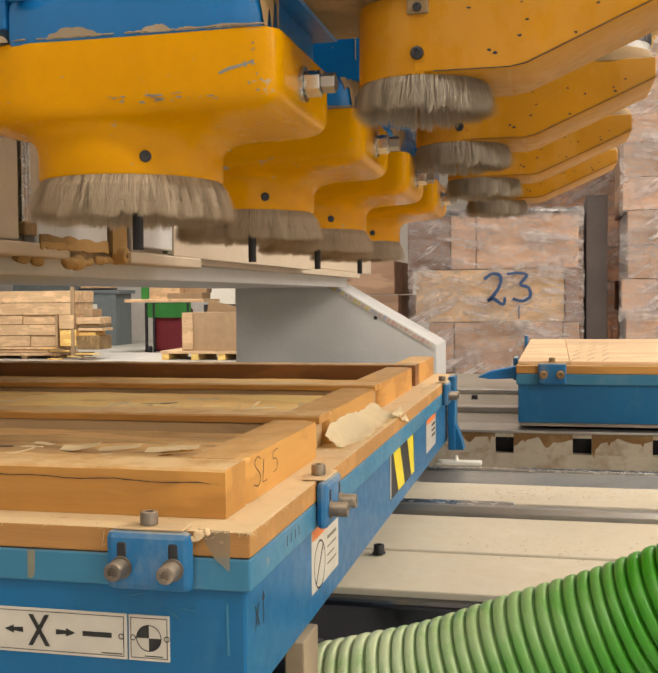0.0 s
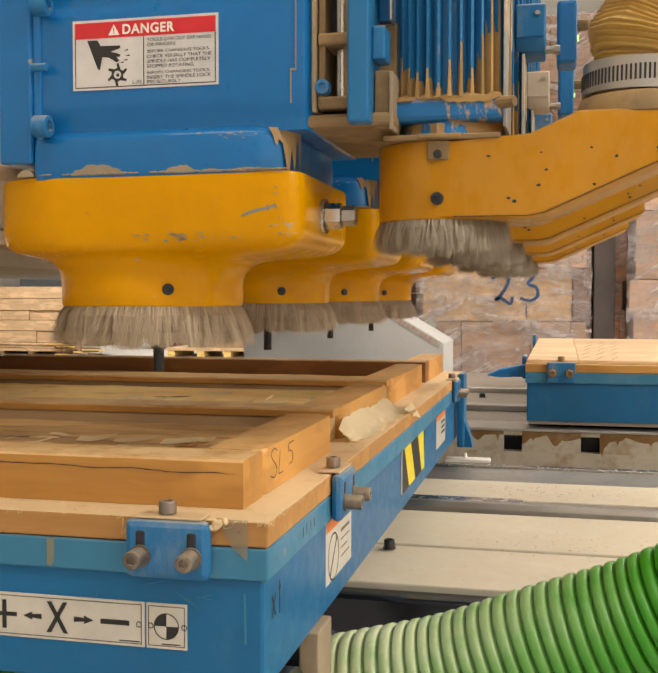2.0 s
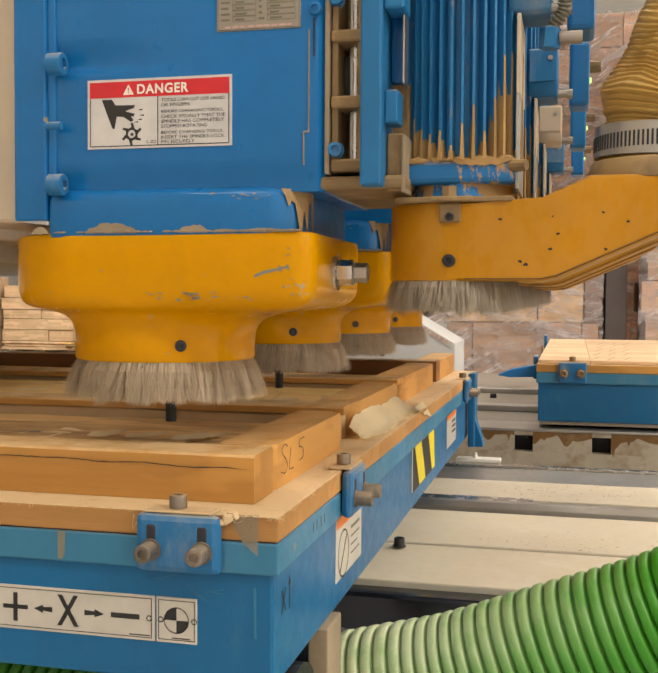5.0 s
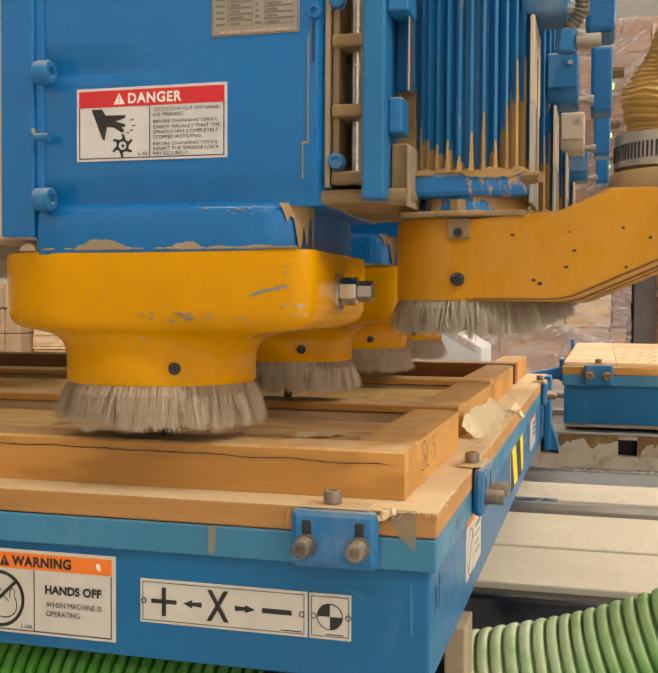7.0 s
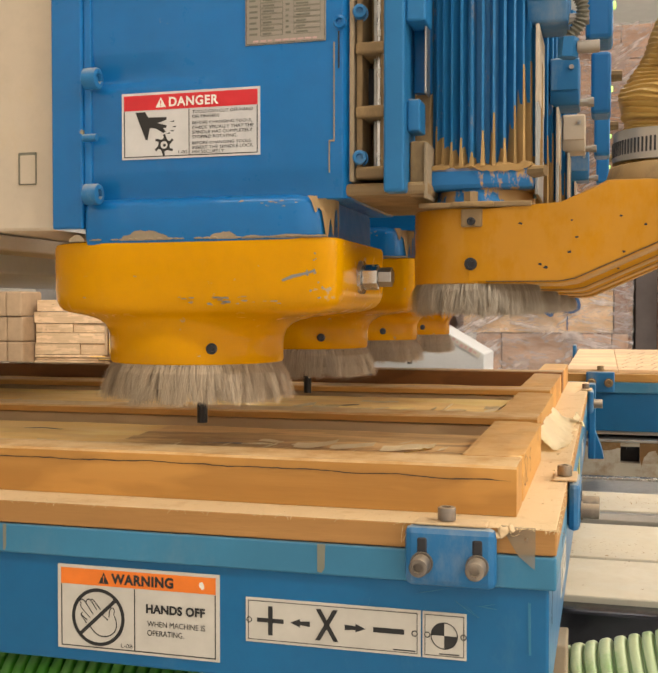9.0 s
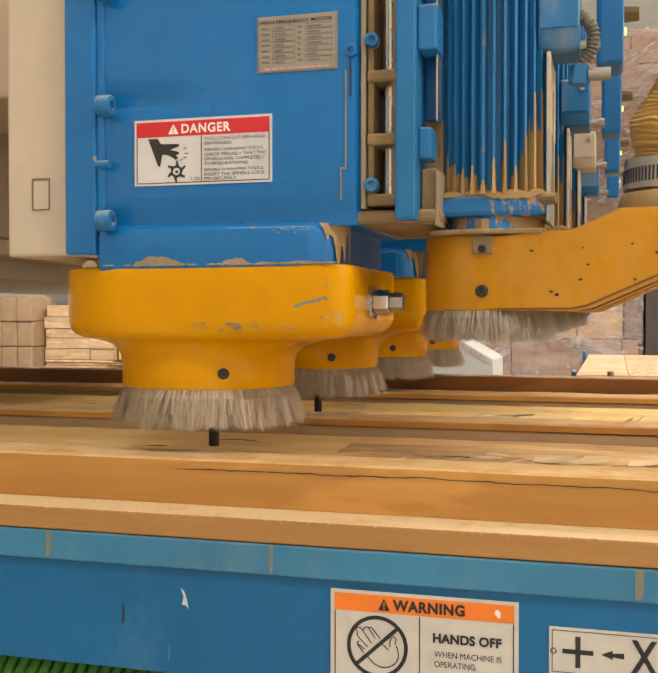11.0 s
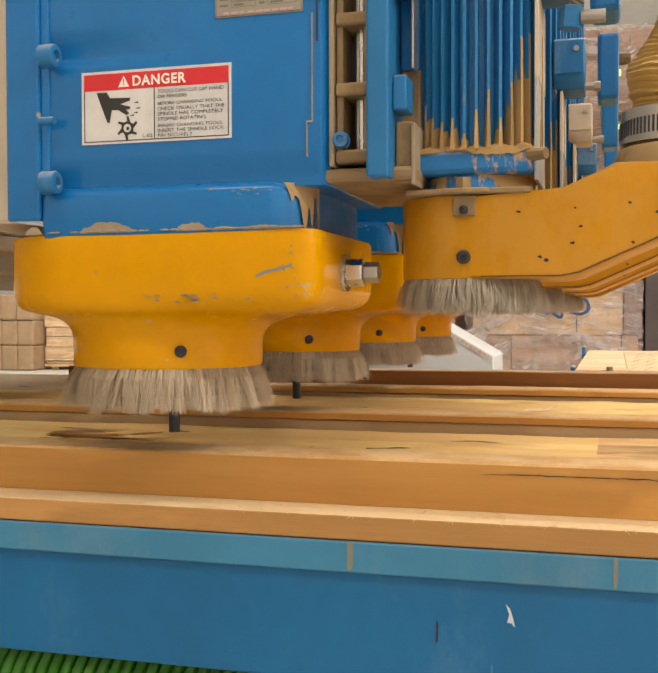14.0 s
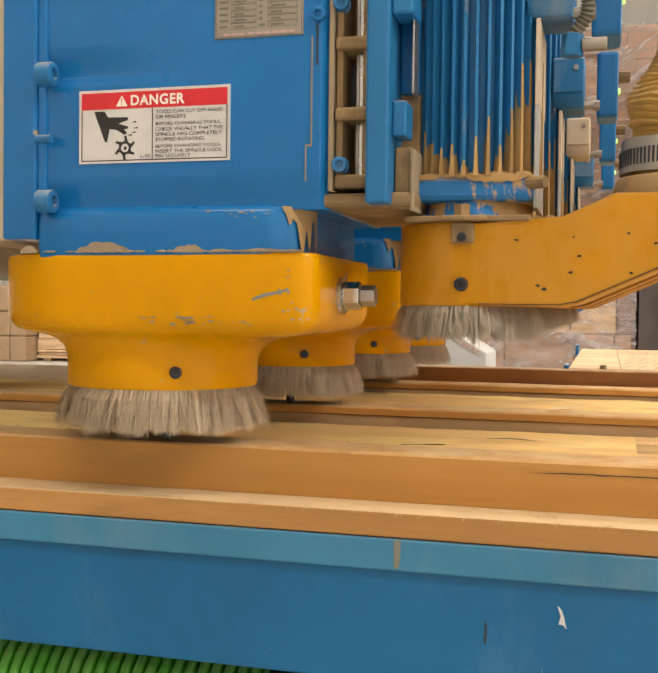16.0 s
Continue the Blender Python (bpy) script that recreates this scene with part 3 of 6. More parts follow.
# ---- gantry ----
gantry = thing("gantry", (-860, 3450, 0), "white welded gantry column and crossbeam", "gantry")
part("column", prism([(-1128, 0), (-270, 0), (-270, 914), (-772, 1206), (-1128, 1206)], "y", 3450, 3800, 6), M_WHITE, gantry)
part("beam", box(-1250, -602, -1400, 3795, 1208, 1900, 6), M_CREAM, gantry)
part("lower_lip", box(-640, -586, -1400, 3440, 1186, 1207, 2), M_CREAM, gantry)
part("underside", box(-1230, -640, -1400, 3440, 1150, 1206, 4), M_WHITE, gantry)
def along_slope(t0, t1, d0, d1, y0, y1, bm=None):
    """A strip on the sloping edge of the column, from t0 to t1 along it and d0 to d1 below it."""
    pts = [(-772 + 502 * t - 0.5 * d, 1206 - 292 * t - 0.86 * d) for t, d in ((t0, d0), (t1, d0), (t1, d1), (t0, d1))]
    return prism(pts, "y", y0, y1, 0, bm)


part("warning_strip", along_slope(0.1, 0.98, 5, 27, 3447, 3449.6), M_LABEL, gantry, "faded warning strip with worn coloured print")
M_OLDYELLOW = plain("faded_yellow_print", (0.62, 0.52, 0.22), 0.5)
M_OLDBLUE = plain("faded_blue_print", (0.36, 0.38, 0.52), 0.5)
gw = random.Random(5)
for k in range(24):
    t0 = 0.12 + k * 0.035
    along = along_slope(t0, t0 + gw.uniform(0.012, 0.03), gw.uniform(6, 12), gw.uniform(17, 26), 3446, 3446.9)
    part("strip_print", along, M_FADED if k > 13 else gw.choice((M_OLDYELLOW, M_OLDBLUE, M_FADED)), gantry)
socket_bolt((-523, 3444, 1023), (0, -1, 0), 7, 5, gantry, M_DARK)

# carriage that slides along the beam
carriage = thing("cross_carriage", (-500, 700, 1200), "cream cross carriage caked with brown sawdust", "carriage")
part("cover", box(-586, -330, 250, 600, 1330, 1950, 6), M_CREAM, carriage)
part("side_panel", box(-586, -546, 300, 662, 1196, 1950, 3), M_CREAM, carriage, "cream side panel")
part("back_plate", box(-586, -570, 662, 1900, 1196, 1950, 2), M_CREAM, carriage)
part("dark_channel", box(-569, -556, 664, 706, 1212, 1950, 1), M_BROWN_AND_SHADE, carriage)
for cy in (680, 689, 698):
    part("slide_rod", cyl((-550, cy, 1222), (-550, cy, 1900), 3.2, None, 14), M_CHROME, carriage, "bright vertical rod", True)
part("rod_block", box(-562, -542, 672, 708, 1204, 1224, 3), M_DUSTSTEEL, carriage)
part("bearing_block", box(-569, -545, 712, 955, 1190, 1247, 5), M_WHITE, carriage, "white block under brown sawdust")
part("post", box(-569, -543, 962, 1020, 1188, 1300, 4), M_DUSTSTEEL, carriage)
part("post_pin", cyl((-548, 1052, 1196), (-548, 1052, 1290), 12, None, 18), M_STEEL, carriage, "", True)
part("pad", box(-569, -546, 1092, 1256, 1206, 1300, 3), M_WHITE, carriage, "white sliding pad")
part("pad_gap", box(-569, -558, 1258, 1284, 1200, 1300, 1), M_BROWN_AND_SHADE, carriage)
part("long_cover", box(-569, -556, 1288, 2480, 1196, 1300, 3), M_CREAM, carriage)
part("shelf", box(-590, -530, -300, 786, 1173, 1193, 3), M_CREAM, carriage)
part("shelf", box(-590, -536, 1030, 1398, 1174, 1195, 3), M_CREAM, carriage)
part("shelf_link", box(-590, -548, 786, 1030, 1176, 1190, 2), M_DUSTSTEEL, carriage)


def crust_sheet(ya, yb, z0, z1, x, seed, rough=5.0):
    """A crust of sawdust: a thick slab with a ragged, rounded outline."""
    n = 34
    low = [(ya + (yb - ya) * k / n, z0 + rough * noise.noise(Vector((k * 0.33, seed, 1))) + 0.4 * rough * noise.noise(Vector((k * 0.9, seed, 3)))) for k in range(n + 1)]
    top = [(ya + (yb - ya) * k / n, z1 + rough * noise.noise(Vector((k * 0.28, seed, 7))) - 0.5 * rough * abs(noise.noise(Vector((k * 0.8, seed, 9))))) for k in range(n, -1, -1)]
    return prism(low + top, "x", x - 3, x, 0.8)


for ya, yb, z0, z1, x in ((716, 950, 1188, 1208, -542), (730, 860, 1240, 1247, -542), (690, 790, 1186, 1196, -527), (962, 1022, 1186, 1240, -540)):
    part("sawdust_crust", crust_sheet(ya, yb, z0, z1, x, ya * 0.1), M_DUST, carriage, "brown caked sawdust")
lumps = bmesh.new()
gc = random.Random(44)
for cy, cz, r in ((672, 1172, 15), (705, 1170, 13), (815, 1168, 17), (845, 1170, 18), (872, 1171, 12), (920, 1176, 12), (950, 1177, 10)):
    for _ in range(3):
        bmesh.ops.create_icosphere(lumps, subdivisions=2, radius=r * gc.uniform(0.6, 1), matrix=Matrix.Translation((-545, cy + gc.uniform(-8, 8), cz)) @ Matrix.Diagonal((0.7, 1.3, 0.75, 1)))
for v in lumps.verts:
    v.co += Vector(noise.noise_vector(v.co * 0.08)) * 4
part("sawdust_clot", lumps, M_DUST, carriage, "hanging lumps of caked sawdust", True)["kind"] = "stuff"
part("roller", cyl((-552, 990, 1186), (-526, 990, 1186), 16, 14, 24, None, 3), M_DUST, carriage, "", True)
part("roller_pin", cyl((-528, 990, 1186), (-523, 990, 1186), 6, 5, 16), M_DUSTSTEEL, carriage, "", True)

# ---- router heads ----
def star_radius(outline, cx, cy):
    ang = sorted((math.atan2(y - cy, x - cx), math.hypot(x - cx, y - cy)) for x, y in outline)
    a = np.array([p[0] for p in ang])
    r = np.array([p[1] for p in ang])
    a, r = np.concatenate([a - math.tau, a, a + math.tau]), np.concatenate([r, r, r])
    return lambda t: float(np.interp(t, a, r))


def rounded(x0, x1, y0, y1, rl, rr, n=24, sub=8):
    out = []
    for cx, cy, r, a0 in ((x1 - rr, y1 - rr, rr, 0), (x0 + rl, y1 - rl, rl, 90), (x0 + rl, y0 + rl, rl, 180), (x1 - rr, y0 + rr, rr, 270)):
        out += [(cx + r * math.cos(radians(a0 + 90 * i / n)), cy + r * math.sin(radians(a0 + 90 * i / n))) for i in range(n + 1)]
    dense = []
    for (xa, ya), (xb, yb) in zip(out, out[1:] + out[:1]):
        dense += [(xa + (xb - xa) * k / sub, ya + (yb - ya) * k / sub) for k in range(sub)]
    return dense


CX, CY = -143.0, 140.0
def bristles(cx, cy, z0, z1, r_root, r_tip, count, seed, width, inner, droop=0.0, tufts=150):
    """Hairs gathered in uneven tufts that lean and cross each other."""
    g = random.Random(seed)
    lean = [(g.gauss(0, 0.05), g.uniform(-0.4, 0.4), g.gauss(0, 1.6), g.gauss(0, 1.4)) for _ in range(tufts)]
    verts, faces = [], []
    for k in range(count):
        a = g.uniform(0, math.tau)
        lay = g.random()
        q = int(a / math.tau * tufts) % tufts
        tilt, shift, spread, drop = lean[q]
        rr = r_root - inner * lay
        rt = r_tip - inner * 1.2 * lay + g.gauss(0, 1.8) + spread
        zt = z1 + g.gauss(0, 1.7) + drop + 3.0 * noise.noise(Vector((math.cos(a) * 7, math.sin(a) * 7, seed))) + (z0 - z1) * 0.12 * lay * droop
        centre = (q + 0.5 + shift) / tufts * math.tau
        sw = g.gauss(0, 0.035) + (centre - a) * 0.6 + tilt
        if g.random() < 0.03:
            sw, rt = sw + g.gauss(0, 0.1), rt + g.uniform(0, 5)
        base = len(verts)
        w = width * g.uniform(0.6, 1.3)
        for t in (0.0, 0.35, 0.7, 1.0):
            r = rr + (rt - rr) * t ** 0.8
            an = a + sw * t * t
            z = z0 + (zt - z0) * t ** 1.25
            ww = w * (1 - 0.75 * t)
            ca, sa = math.cos(an), math.sin(an)
            verts += [(cx + ca * r - sa * ww, cy + sa * r + ca * ww, z), (cx + ca * r + sa * ww, cy + sa * r - ca * ww, z)]
        for j in range(3):
            i = base + 2 * j
            faces.append((i, i + 1, i + 3, i + 2))
    return verts, faces


def mesh_part(name, verts, faces, material, parent, label="", kind=""):
    base = BASE[parent.name]
    me = bpy.data.meshes.new(name)
    me.from_pydata([(Vector(v) - base) * 0.001 for v in verts], [], faces)
    me.materials.append(material)
    ob = new(name, me)
    ob.parent = parent
    if label:
        ob["label"] = label
    return tagged(ob, kind=kind)


def router_head():
    h = thing("router_head", (CX, CY, 1150), "blue router head with yellow dust hood and bristle skirt", "router head", "router heads")
    rf = star_radius(rounded(-266, 9, 51, 227, 80, 16, 24, 40), CX, CY)
    n = 216
    prof = [(1308, 1, -4), (1307, 1, -1.2), (1304, 1, 0), (1288, 1, 0), (1270, 1, 0), (1264, 0.993, 0), (1259, 0.97, 0), (1255, 0.93, 0), (1252, 0.86, 0), (1250, 0.76, 0), (1248.4, 0.6, 0),
            (1247, 0.44, 0), (1245.4, 0.3, 0), (1243, 0.18, 0), (1239.5, 0.09, 0), (1235, 0.035, 0), (1229, 0.005, 0), (1222, 0, 0), (1209, 0, 0), (1207, 0, -1.2)]
    st = []
    for z, fill, d in prof:
        ring = []
        for k in range(n):
            a = k * math.tau / n
            r = 76 + (rf(a) - 76) * fill + d
            ring.append((CX + math.cos(a) * r, CY + math.sin(a) * r, z))
        st.append(ring)
    hood = part("dust_hood", rings(st), M_YELLOW, h, "scuffed glossy yellow cast dust hood", True)
    part("brush_holder", cyl((CX, CY, 1201), (CX, CY, 1209), 73.5), M_DARK, h)
    v, f = bristles(CX, CY, 1208, 1177, 74.5, 86.5, 21000, 3, 0.22, 17, 0.3)
    mesh_part("brush_skirt", v, f, M_BRISTLE, h, "flared ring of pale beige horsehair bristles", "stuff")
    # Lining behind the hairs, toned dark as painted shade.
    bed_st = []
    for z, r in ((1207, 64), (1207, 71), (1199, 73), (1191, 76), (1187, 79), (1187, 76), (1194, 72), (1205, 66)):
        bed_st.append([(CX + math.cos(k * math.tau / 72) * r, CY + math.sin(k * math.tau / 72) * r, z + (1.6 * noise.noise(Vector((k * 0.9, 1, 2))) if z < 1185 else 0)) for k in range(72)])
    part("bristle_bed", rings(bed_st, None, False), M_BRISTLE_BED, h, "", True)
    part("router_bit", cyl((CX + 4, CY, 1152), (CX + 4, CY, 1206), 4.6, None, 16), M_DARK, h, "dark steel router bit")
    socket_bolt((-102.8, 73.0, 1220.4), (0.5, -0.86, 0), 4.6, 4, h, M_DARK, "hood_screw", False)
    # fitting on the side of the hood
    part("washer", cyl((9, 124, 1279), (12, 124, 1279), 14, None, 24), M_CHROME, h)
    part("hex_nut", cyl((12, 124, 1279), (25, 124, 1279), 10.5, None, 6, None, 1), M_CHROME, h, "bright hexagon fitting")
    part("fitting_end", cyl((25, 124, 1279), (36.5, 124, 1279), 8, None, 6, None, 1), M_STEEL, h)
    # gearbox
    part("gearbox", box(-203, 15.5, 62.5, 235, 1338, 1760, 3), M_BLUE, h, "blue painted spindle gearbox")
    def ease(t):
        t = max(0.0, min(1.0, t))
        return t * t * (3 - 2 * t)
    def face_y(x, z):
        """Front of the casting: a hollow over each of two ledges that run in from the bolts."""
        y = 55.0 + 4.0 * ease((1364 - z) / 22) * (0.75 + 0.25 * ease((-30 - x) / 90))
        run = ease((-70 - x) / 110)
        d = z - 1431
        hollow = ease((32 - d) / 24) * (1 - ease((7 - d) / 9)) * 5.2
        return y + run * hollow + 6.0 * ease((x - 11) / 5)
    zs = [1338 + 1.5 * k for k in range(20)] + [1368, 1376, 1386, 1396, 1404] + [1407 + 1.5 * k for k in range(36)] + [1466, 1480, 1520, 1600, 1760]
    xs_ = [-203 + 6.5 * k for k in range(33)] + [11, 12.5, 14, 15, 16]
    casting = bmesh.new()
    grid = [[casting.verts.new((x, face_y(x, z), z)) for x in xs_] for z in zs]
    rim = [[casting.verts.new((x, 64, z)) for x in (xs_[0], xs_[-1])] for z in zs]
    for i in range(len(zs) - 1):
        for j in range(len(xs_) - 1):
            casting.faces.new((grid[i][j], grid[i][j + 1], grid[i + 1][j + 1], grid[i + 1][j]))
        casting.faces.new((grid[i][-1], rim[i][1], rim[i + 1][1], grid[i + 1][-1]))
        casting.faces.new((rim[i][0], grid[i][0], grid[i + 1][0], rim[i + 1][0]))
    part("front_casting", casting, M_BLUE, h, "glossy blue casting with two shallow ledges", True)
    foot = []
    for z, gx, gy in ((1305, -1, 2), (1311, 0, 3), (1328, 0, 3), (1333, -0.2, 2.8), (1336, -0.6, 2.2), (1338.4, -1.4, 1.0), (1340.2, -2.6, -1.0), (1341.6, -4.2, -3.4), (1342.4, -6, -7)):
        foot.append([(x, y, z) for x, y in rounded(-206 - gx, -3 + gx, 54 - gy, 232 + gy, 5, 26, 8)[::4]])
    part("gearbox_foot", rings(foot), M_BLUE, h, "", True)
    gl = random.Random(21)
    fleck = bmesh.new()
    for _ in range(12):
        fx, fz, fr = gl.gauss(-44, 10), gl.gauss(1334, 1.8), gl.uniform(0.4, 1.2)
        if fx > -16:
            continue
        n7 = [(fx + fr * 2.2 * gl.uniform(0.5, 1.2) * math.cos(q * math.tau / 7), fz + fr * 0.7 * gl.uniform(0.5, 1.2) * math.sin(q * math.tau / 7)) for q in range(7)]
        fleck.faces.new([fleck.verts.new((u, 50.7 + max(0, v - 1333) * 0.25, v)) for u, v in n7])
    part("worn_patch", fleck, M_GREYDUST, h, "paint worn to primer")
    part("side_flange", box(-234, -206, 50, 240, 1318, 1760, 2), M_BLUE, h)
    part("flange_groove", box(-206, -199, 53, 230, 1340, 1756, 1), M_BLUE, h)
    for z in (1345, 1437.5, 1530):
        socket_bolt((-187, 44, z), (1, 0, 0), 8.6, 12, h, M_CLAMP, "flange_bolt", False)
    part("stop_screw", cyl((-203, 47, 1391), (-191, 47, 1391), 3.2, None, 12), M_CLAMP, h)
    part("rear_mount", box(-296, -234.5, 62, 235, 1318, 1740, 3), M_CREAM, h, "cream slide cover")
    # The brown border left and above paints the recess's shade.
    part("cover_slot", box(-272, -255, 60.6, 63, 1357, 1384, 1.0), M_BROWN_AND_SHADE, h)
    part("cover_slot", box(-269.5, -255.5, 60.2, 61, 1357.8, 1381.5), M_CREAM, h)
    part("hinge", box(-236, -233, 56, 62, 1470, 1500, 1), M_DARK, h)
    gl = random.Random(2)
    for xc, wd, ht in ((-151, 22, 8), (-84, 12, 6), (-60, 9, 2), (-30, 16, 2.4), (-212, 7, 5)):
        top = [(xc - wd + 2 * wd * k / 14, 1308 + 0.9 * ht * math.sin(math.pi * k / 14) ** 0.6 * (0.8 + 0.4 * gl.random()) + 0.4) for k in range(15)]
        flat([(xc + wd, 1307.8), (xc - wd, 1307.8)] + top[1:-1], 0, "-y", M_GREYDUST, h, "dust_drift", 0.8, (0, 51.4, 0))
    crumb = bmesh.new()
    for _ in range(150):
        cx_ = gl.choice((gl.uniform(-200, 0), gl.uniform(-60, 0)))
        rr = gl.uniform(0.5, 1.5)
        bmesh.ops.create_icosphere(crumb, subdivisions=1, radius=rr, matrix=Matrix.Translation((cx_, 51.6 - gl.uniform(0, 1.2), 1308.4 + rr * 0.4)) @ Matrix.Diagonal((2.4, 1, 0.7, 1)))
    part("crumb_line", crumb, M_GREYDUST, h, "pale crumbs along the joint", True)["kind"] = "stuff"
    drip = bmesh.new()
    prev = None
    for k in range(61):
        ang = radians(-62 + 80 * k / 60)
        hgt = (10 + 62 * max(0, noise.noise(Vector((k * 0.11, 3, 1))) + 0.2) + 5 * abs(noise.noise(Vector((k * 0.45, 8, 1))))) * min(1, k / 14)
        x, y = -30 + 31 * math.cos(ang), 81 + 31 * math.sin(ang)
        cur = (drip.verts.new((x, y, 1340)), drip.verts.new((x, y, 1339.5 - hgt * 0.8)))
        if prev:
            drip.faces.new((prev[0], cur[0], cur[1], prev[1]))
        prev = cur
    part("dust_streak", drip, M_DUSTSTEEL, h, "brown dust streaks")
    part("seam_bead", box(4.4, 5.4, 54, 56, 1382, 1456, 0.4), M_GREYDUST, h)
    part("seam_bead", box(0.6, 5.4, 54, 56, 1380.6, 1382, 0.4), M_GREYDUST, h)
    part("seam_bead", box(0.6, 1.6, 54, 56, 1357, 1380.6, 0.4), M_GREYDUST, h)
    part("key_slot", box(8, 9.2, 54.4, 56, 1436, 1464), M_DARK, h)
    # slide between gearbox and motor
    part("slide_plate", box(16.2, 20, 57, 230, 1350, 1760, 1), M_GREYDUST, h, "pale dusty slide edge")
    part("dusty_backing", box(20, 74, 92, 230, 1352, 1760, 2), M_DUSTSTEEL, h, "steel backing caked with dust")
    part("slide_edge", box(45, 61, 46, 92, 1340, 1760, 2), M_BLUE_DUSTY, h)
    part("inner_edge", box(21, 26, 60, 92, 1352, 1760, 1), M_DUSTSTEEL, h)
    part("inner_edge", box(40, 45, 60, 92, 1352, 1760, 1), M_DUSTSTEEL, h)
    for z in (1352, 1398, 1446):
        part("cross_bar", box(21, 45, 56, 92, z, z + 9, 2), M_DUSTSTEEL, h)
    part("ball_rail", box(35, 38.6, 68, 92, 1352, 1760, 0.8), M_CHROME, h, "bright steel slide rail")
    part("rail_seat", box(31.5, 34.6, 74, 92, 1352, 1760, 0.5), M_STEEL, h)
    part("dark_slot", box(24, 33, 80, 90, 1412, 1440), M_DARK, h)
    for z in (1368, 1478):
        socket_bolt((25, 54, z), (0.2, -1, 0), 5.4, 8, h, M_CLAMP, "slide_bolt")
    part("base_plate", box(-3, 77, 60, 230, 1339, 1349, 3), M_DUSTSTEEL, h, "dusty base plate")
    part("channel", box(61, 74, 84, 100, 1420, 1760, 1), M_BLUE, h)
    part("channel_edge", box(72.4, 74, 66, 84, 1416, 1760, 0.5), M_STEEL, h)
    part("stop_block", box(61.5, 73, 66, 92, 1338, 1380, 1.2), M_DUSTSTEEL, h)
    part("stop_plate", box(73.2, 76, 60, 94, 1336, 1378, 0.8), M_GREYDUST, h, "pale dusty stop plate")
    part("bracket_block", box(61, 71, 56, 80, 1386, 1410, 1.5), M_BLUE_DUSTY, h)
    part("bracket_block", box(61, 76, 50, 80, 1466, 1500, 2), M_BLUE_DUSTY, h)
    return h


def motor_head():
    h = thing("drill_head", (108, 128, 1240), "finned blue motor over a dusty yellow extraction arm", "drill head", "drill heads")
    mx, my = 111, 122
    part("motor_core", cyl((mx, my, 1362), (mx, my, 1760), 36, None, 40), M_BLUE_DUSTY, h, "", True)
    for k in range(34):
        a = k * math.tau / 34
        ca, sa = math.cos(a), math.sin(a)
        fin = bmesh.new()
        stack = []
        for z, ro in ((1362, 37), (1366, 43.5), (1374, 45), (1760, 45)):
            stack.append([(mx + ca * r - sa * w, my + sa * r + ca * w, z) for r, w in ((34, -1.6), (ro, -1.0), (ro, 1.0), (34, 1.6))])
        part("cooling_fin", rings(stack, fin), M_BLUE_DUSTY, h)
    part("motor_flange", box(70, 153, 80, 165, 1344, 1362, 4), M_CAKED, h, "blue flange caked with sawdust")
    gk = random.Random(14)
    for x0_, x1_, deep in ((108, 151.5, 8), (72, 90, 3)):
        n_ = 26
        low_ = []
        for q in range(n_ + 1):
            x = x0_ + (x1_ - x0_) * q / n_
            low_.append((x, 1361.5 - deep * abs(math.sin(math.pi * q / n_)) ** 0.5 * (0.45 + 0.55 * abs(noise.noise(Vector((x * 0.11, deep, 2))))) - 0.6))
        flat(low_ + [(x1_, 1361.8), (x0_, 1361.8)], 0, "-y", M_DUST, h, "dust_cake", 0.6, (0, 79.3, 0))
    crust = bmesh.new()
    for q in range(46):
        rr = gk.uniform(2, 4.5)
        bmesh.ops.create_icosphere(crust, subdivisions=1, radius=rr, matrix=Matrix.Translation((gk.uniform(76, 151), gk.uniform(81, 92), 1361.5)) @ Matrix.Diagonal((1.5, 1, 0.75, 1)))
    part("dust_crust", crust, M_DUST, h, "crust of packed sawdust", True)["kind"] = "stuff"
    part("flange_lug", cyl((150, 84, 1356), (162, 78, 1356), 5, 4, 10), M_DUSTSTEEL, h)
    part("motor_neck", cyl((mx, my, 1333), (mx, my, 1345), 41, 38, 36), M_CAKED, h, "", True)
    part("clamp_plate", box(66, 152, 76, 168, 1330, 1334, 1), M_DUSTSTEEL, h)
    arm = bmesh.new()
    cyl((105, 128, 1272), (105, 128, 1330), 50, None, 48, arm, 1.5)
    duct = prism([(105, 1272), (172, 1272), (184, 1274), (302, 1326), (302, 1348), (206, 1348), (174, 1330), (105, 1330)], "y", 78, 178, 0.0)
    bmesh.ops.bevel(duct, geom=[e for e in duct.edges if max(v.co.x for v in e.verts) > 106], offset=2.5, segments=2, profile=0.5, affect="EDGES")
    me_ = bpy.data.meshes.new("duct")
    duct.to_mesh(me_)
    duct.free()
    arm.from_mesh(me_)
    part("extraction_arm", arm, M_ARM, h, "chipped yellow extraction arm", True)
    for q in range(13):
        cx_ = gk.uniform(122, 285)
        lo_ = 1277 + max(0, cx_ - 184) * 0.44
        cz_ = gk.uniform(lo_ + 3, min(1328, lo_ + 46))
        rr = gk.uniform(0.7, 1.9)
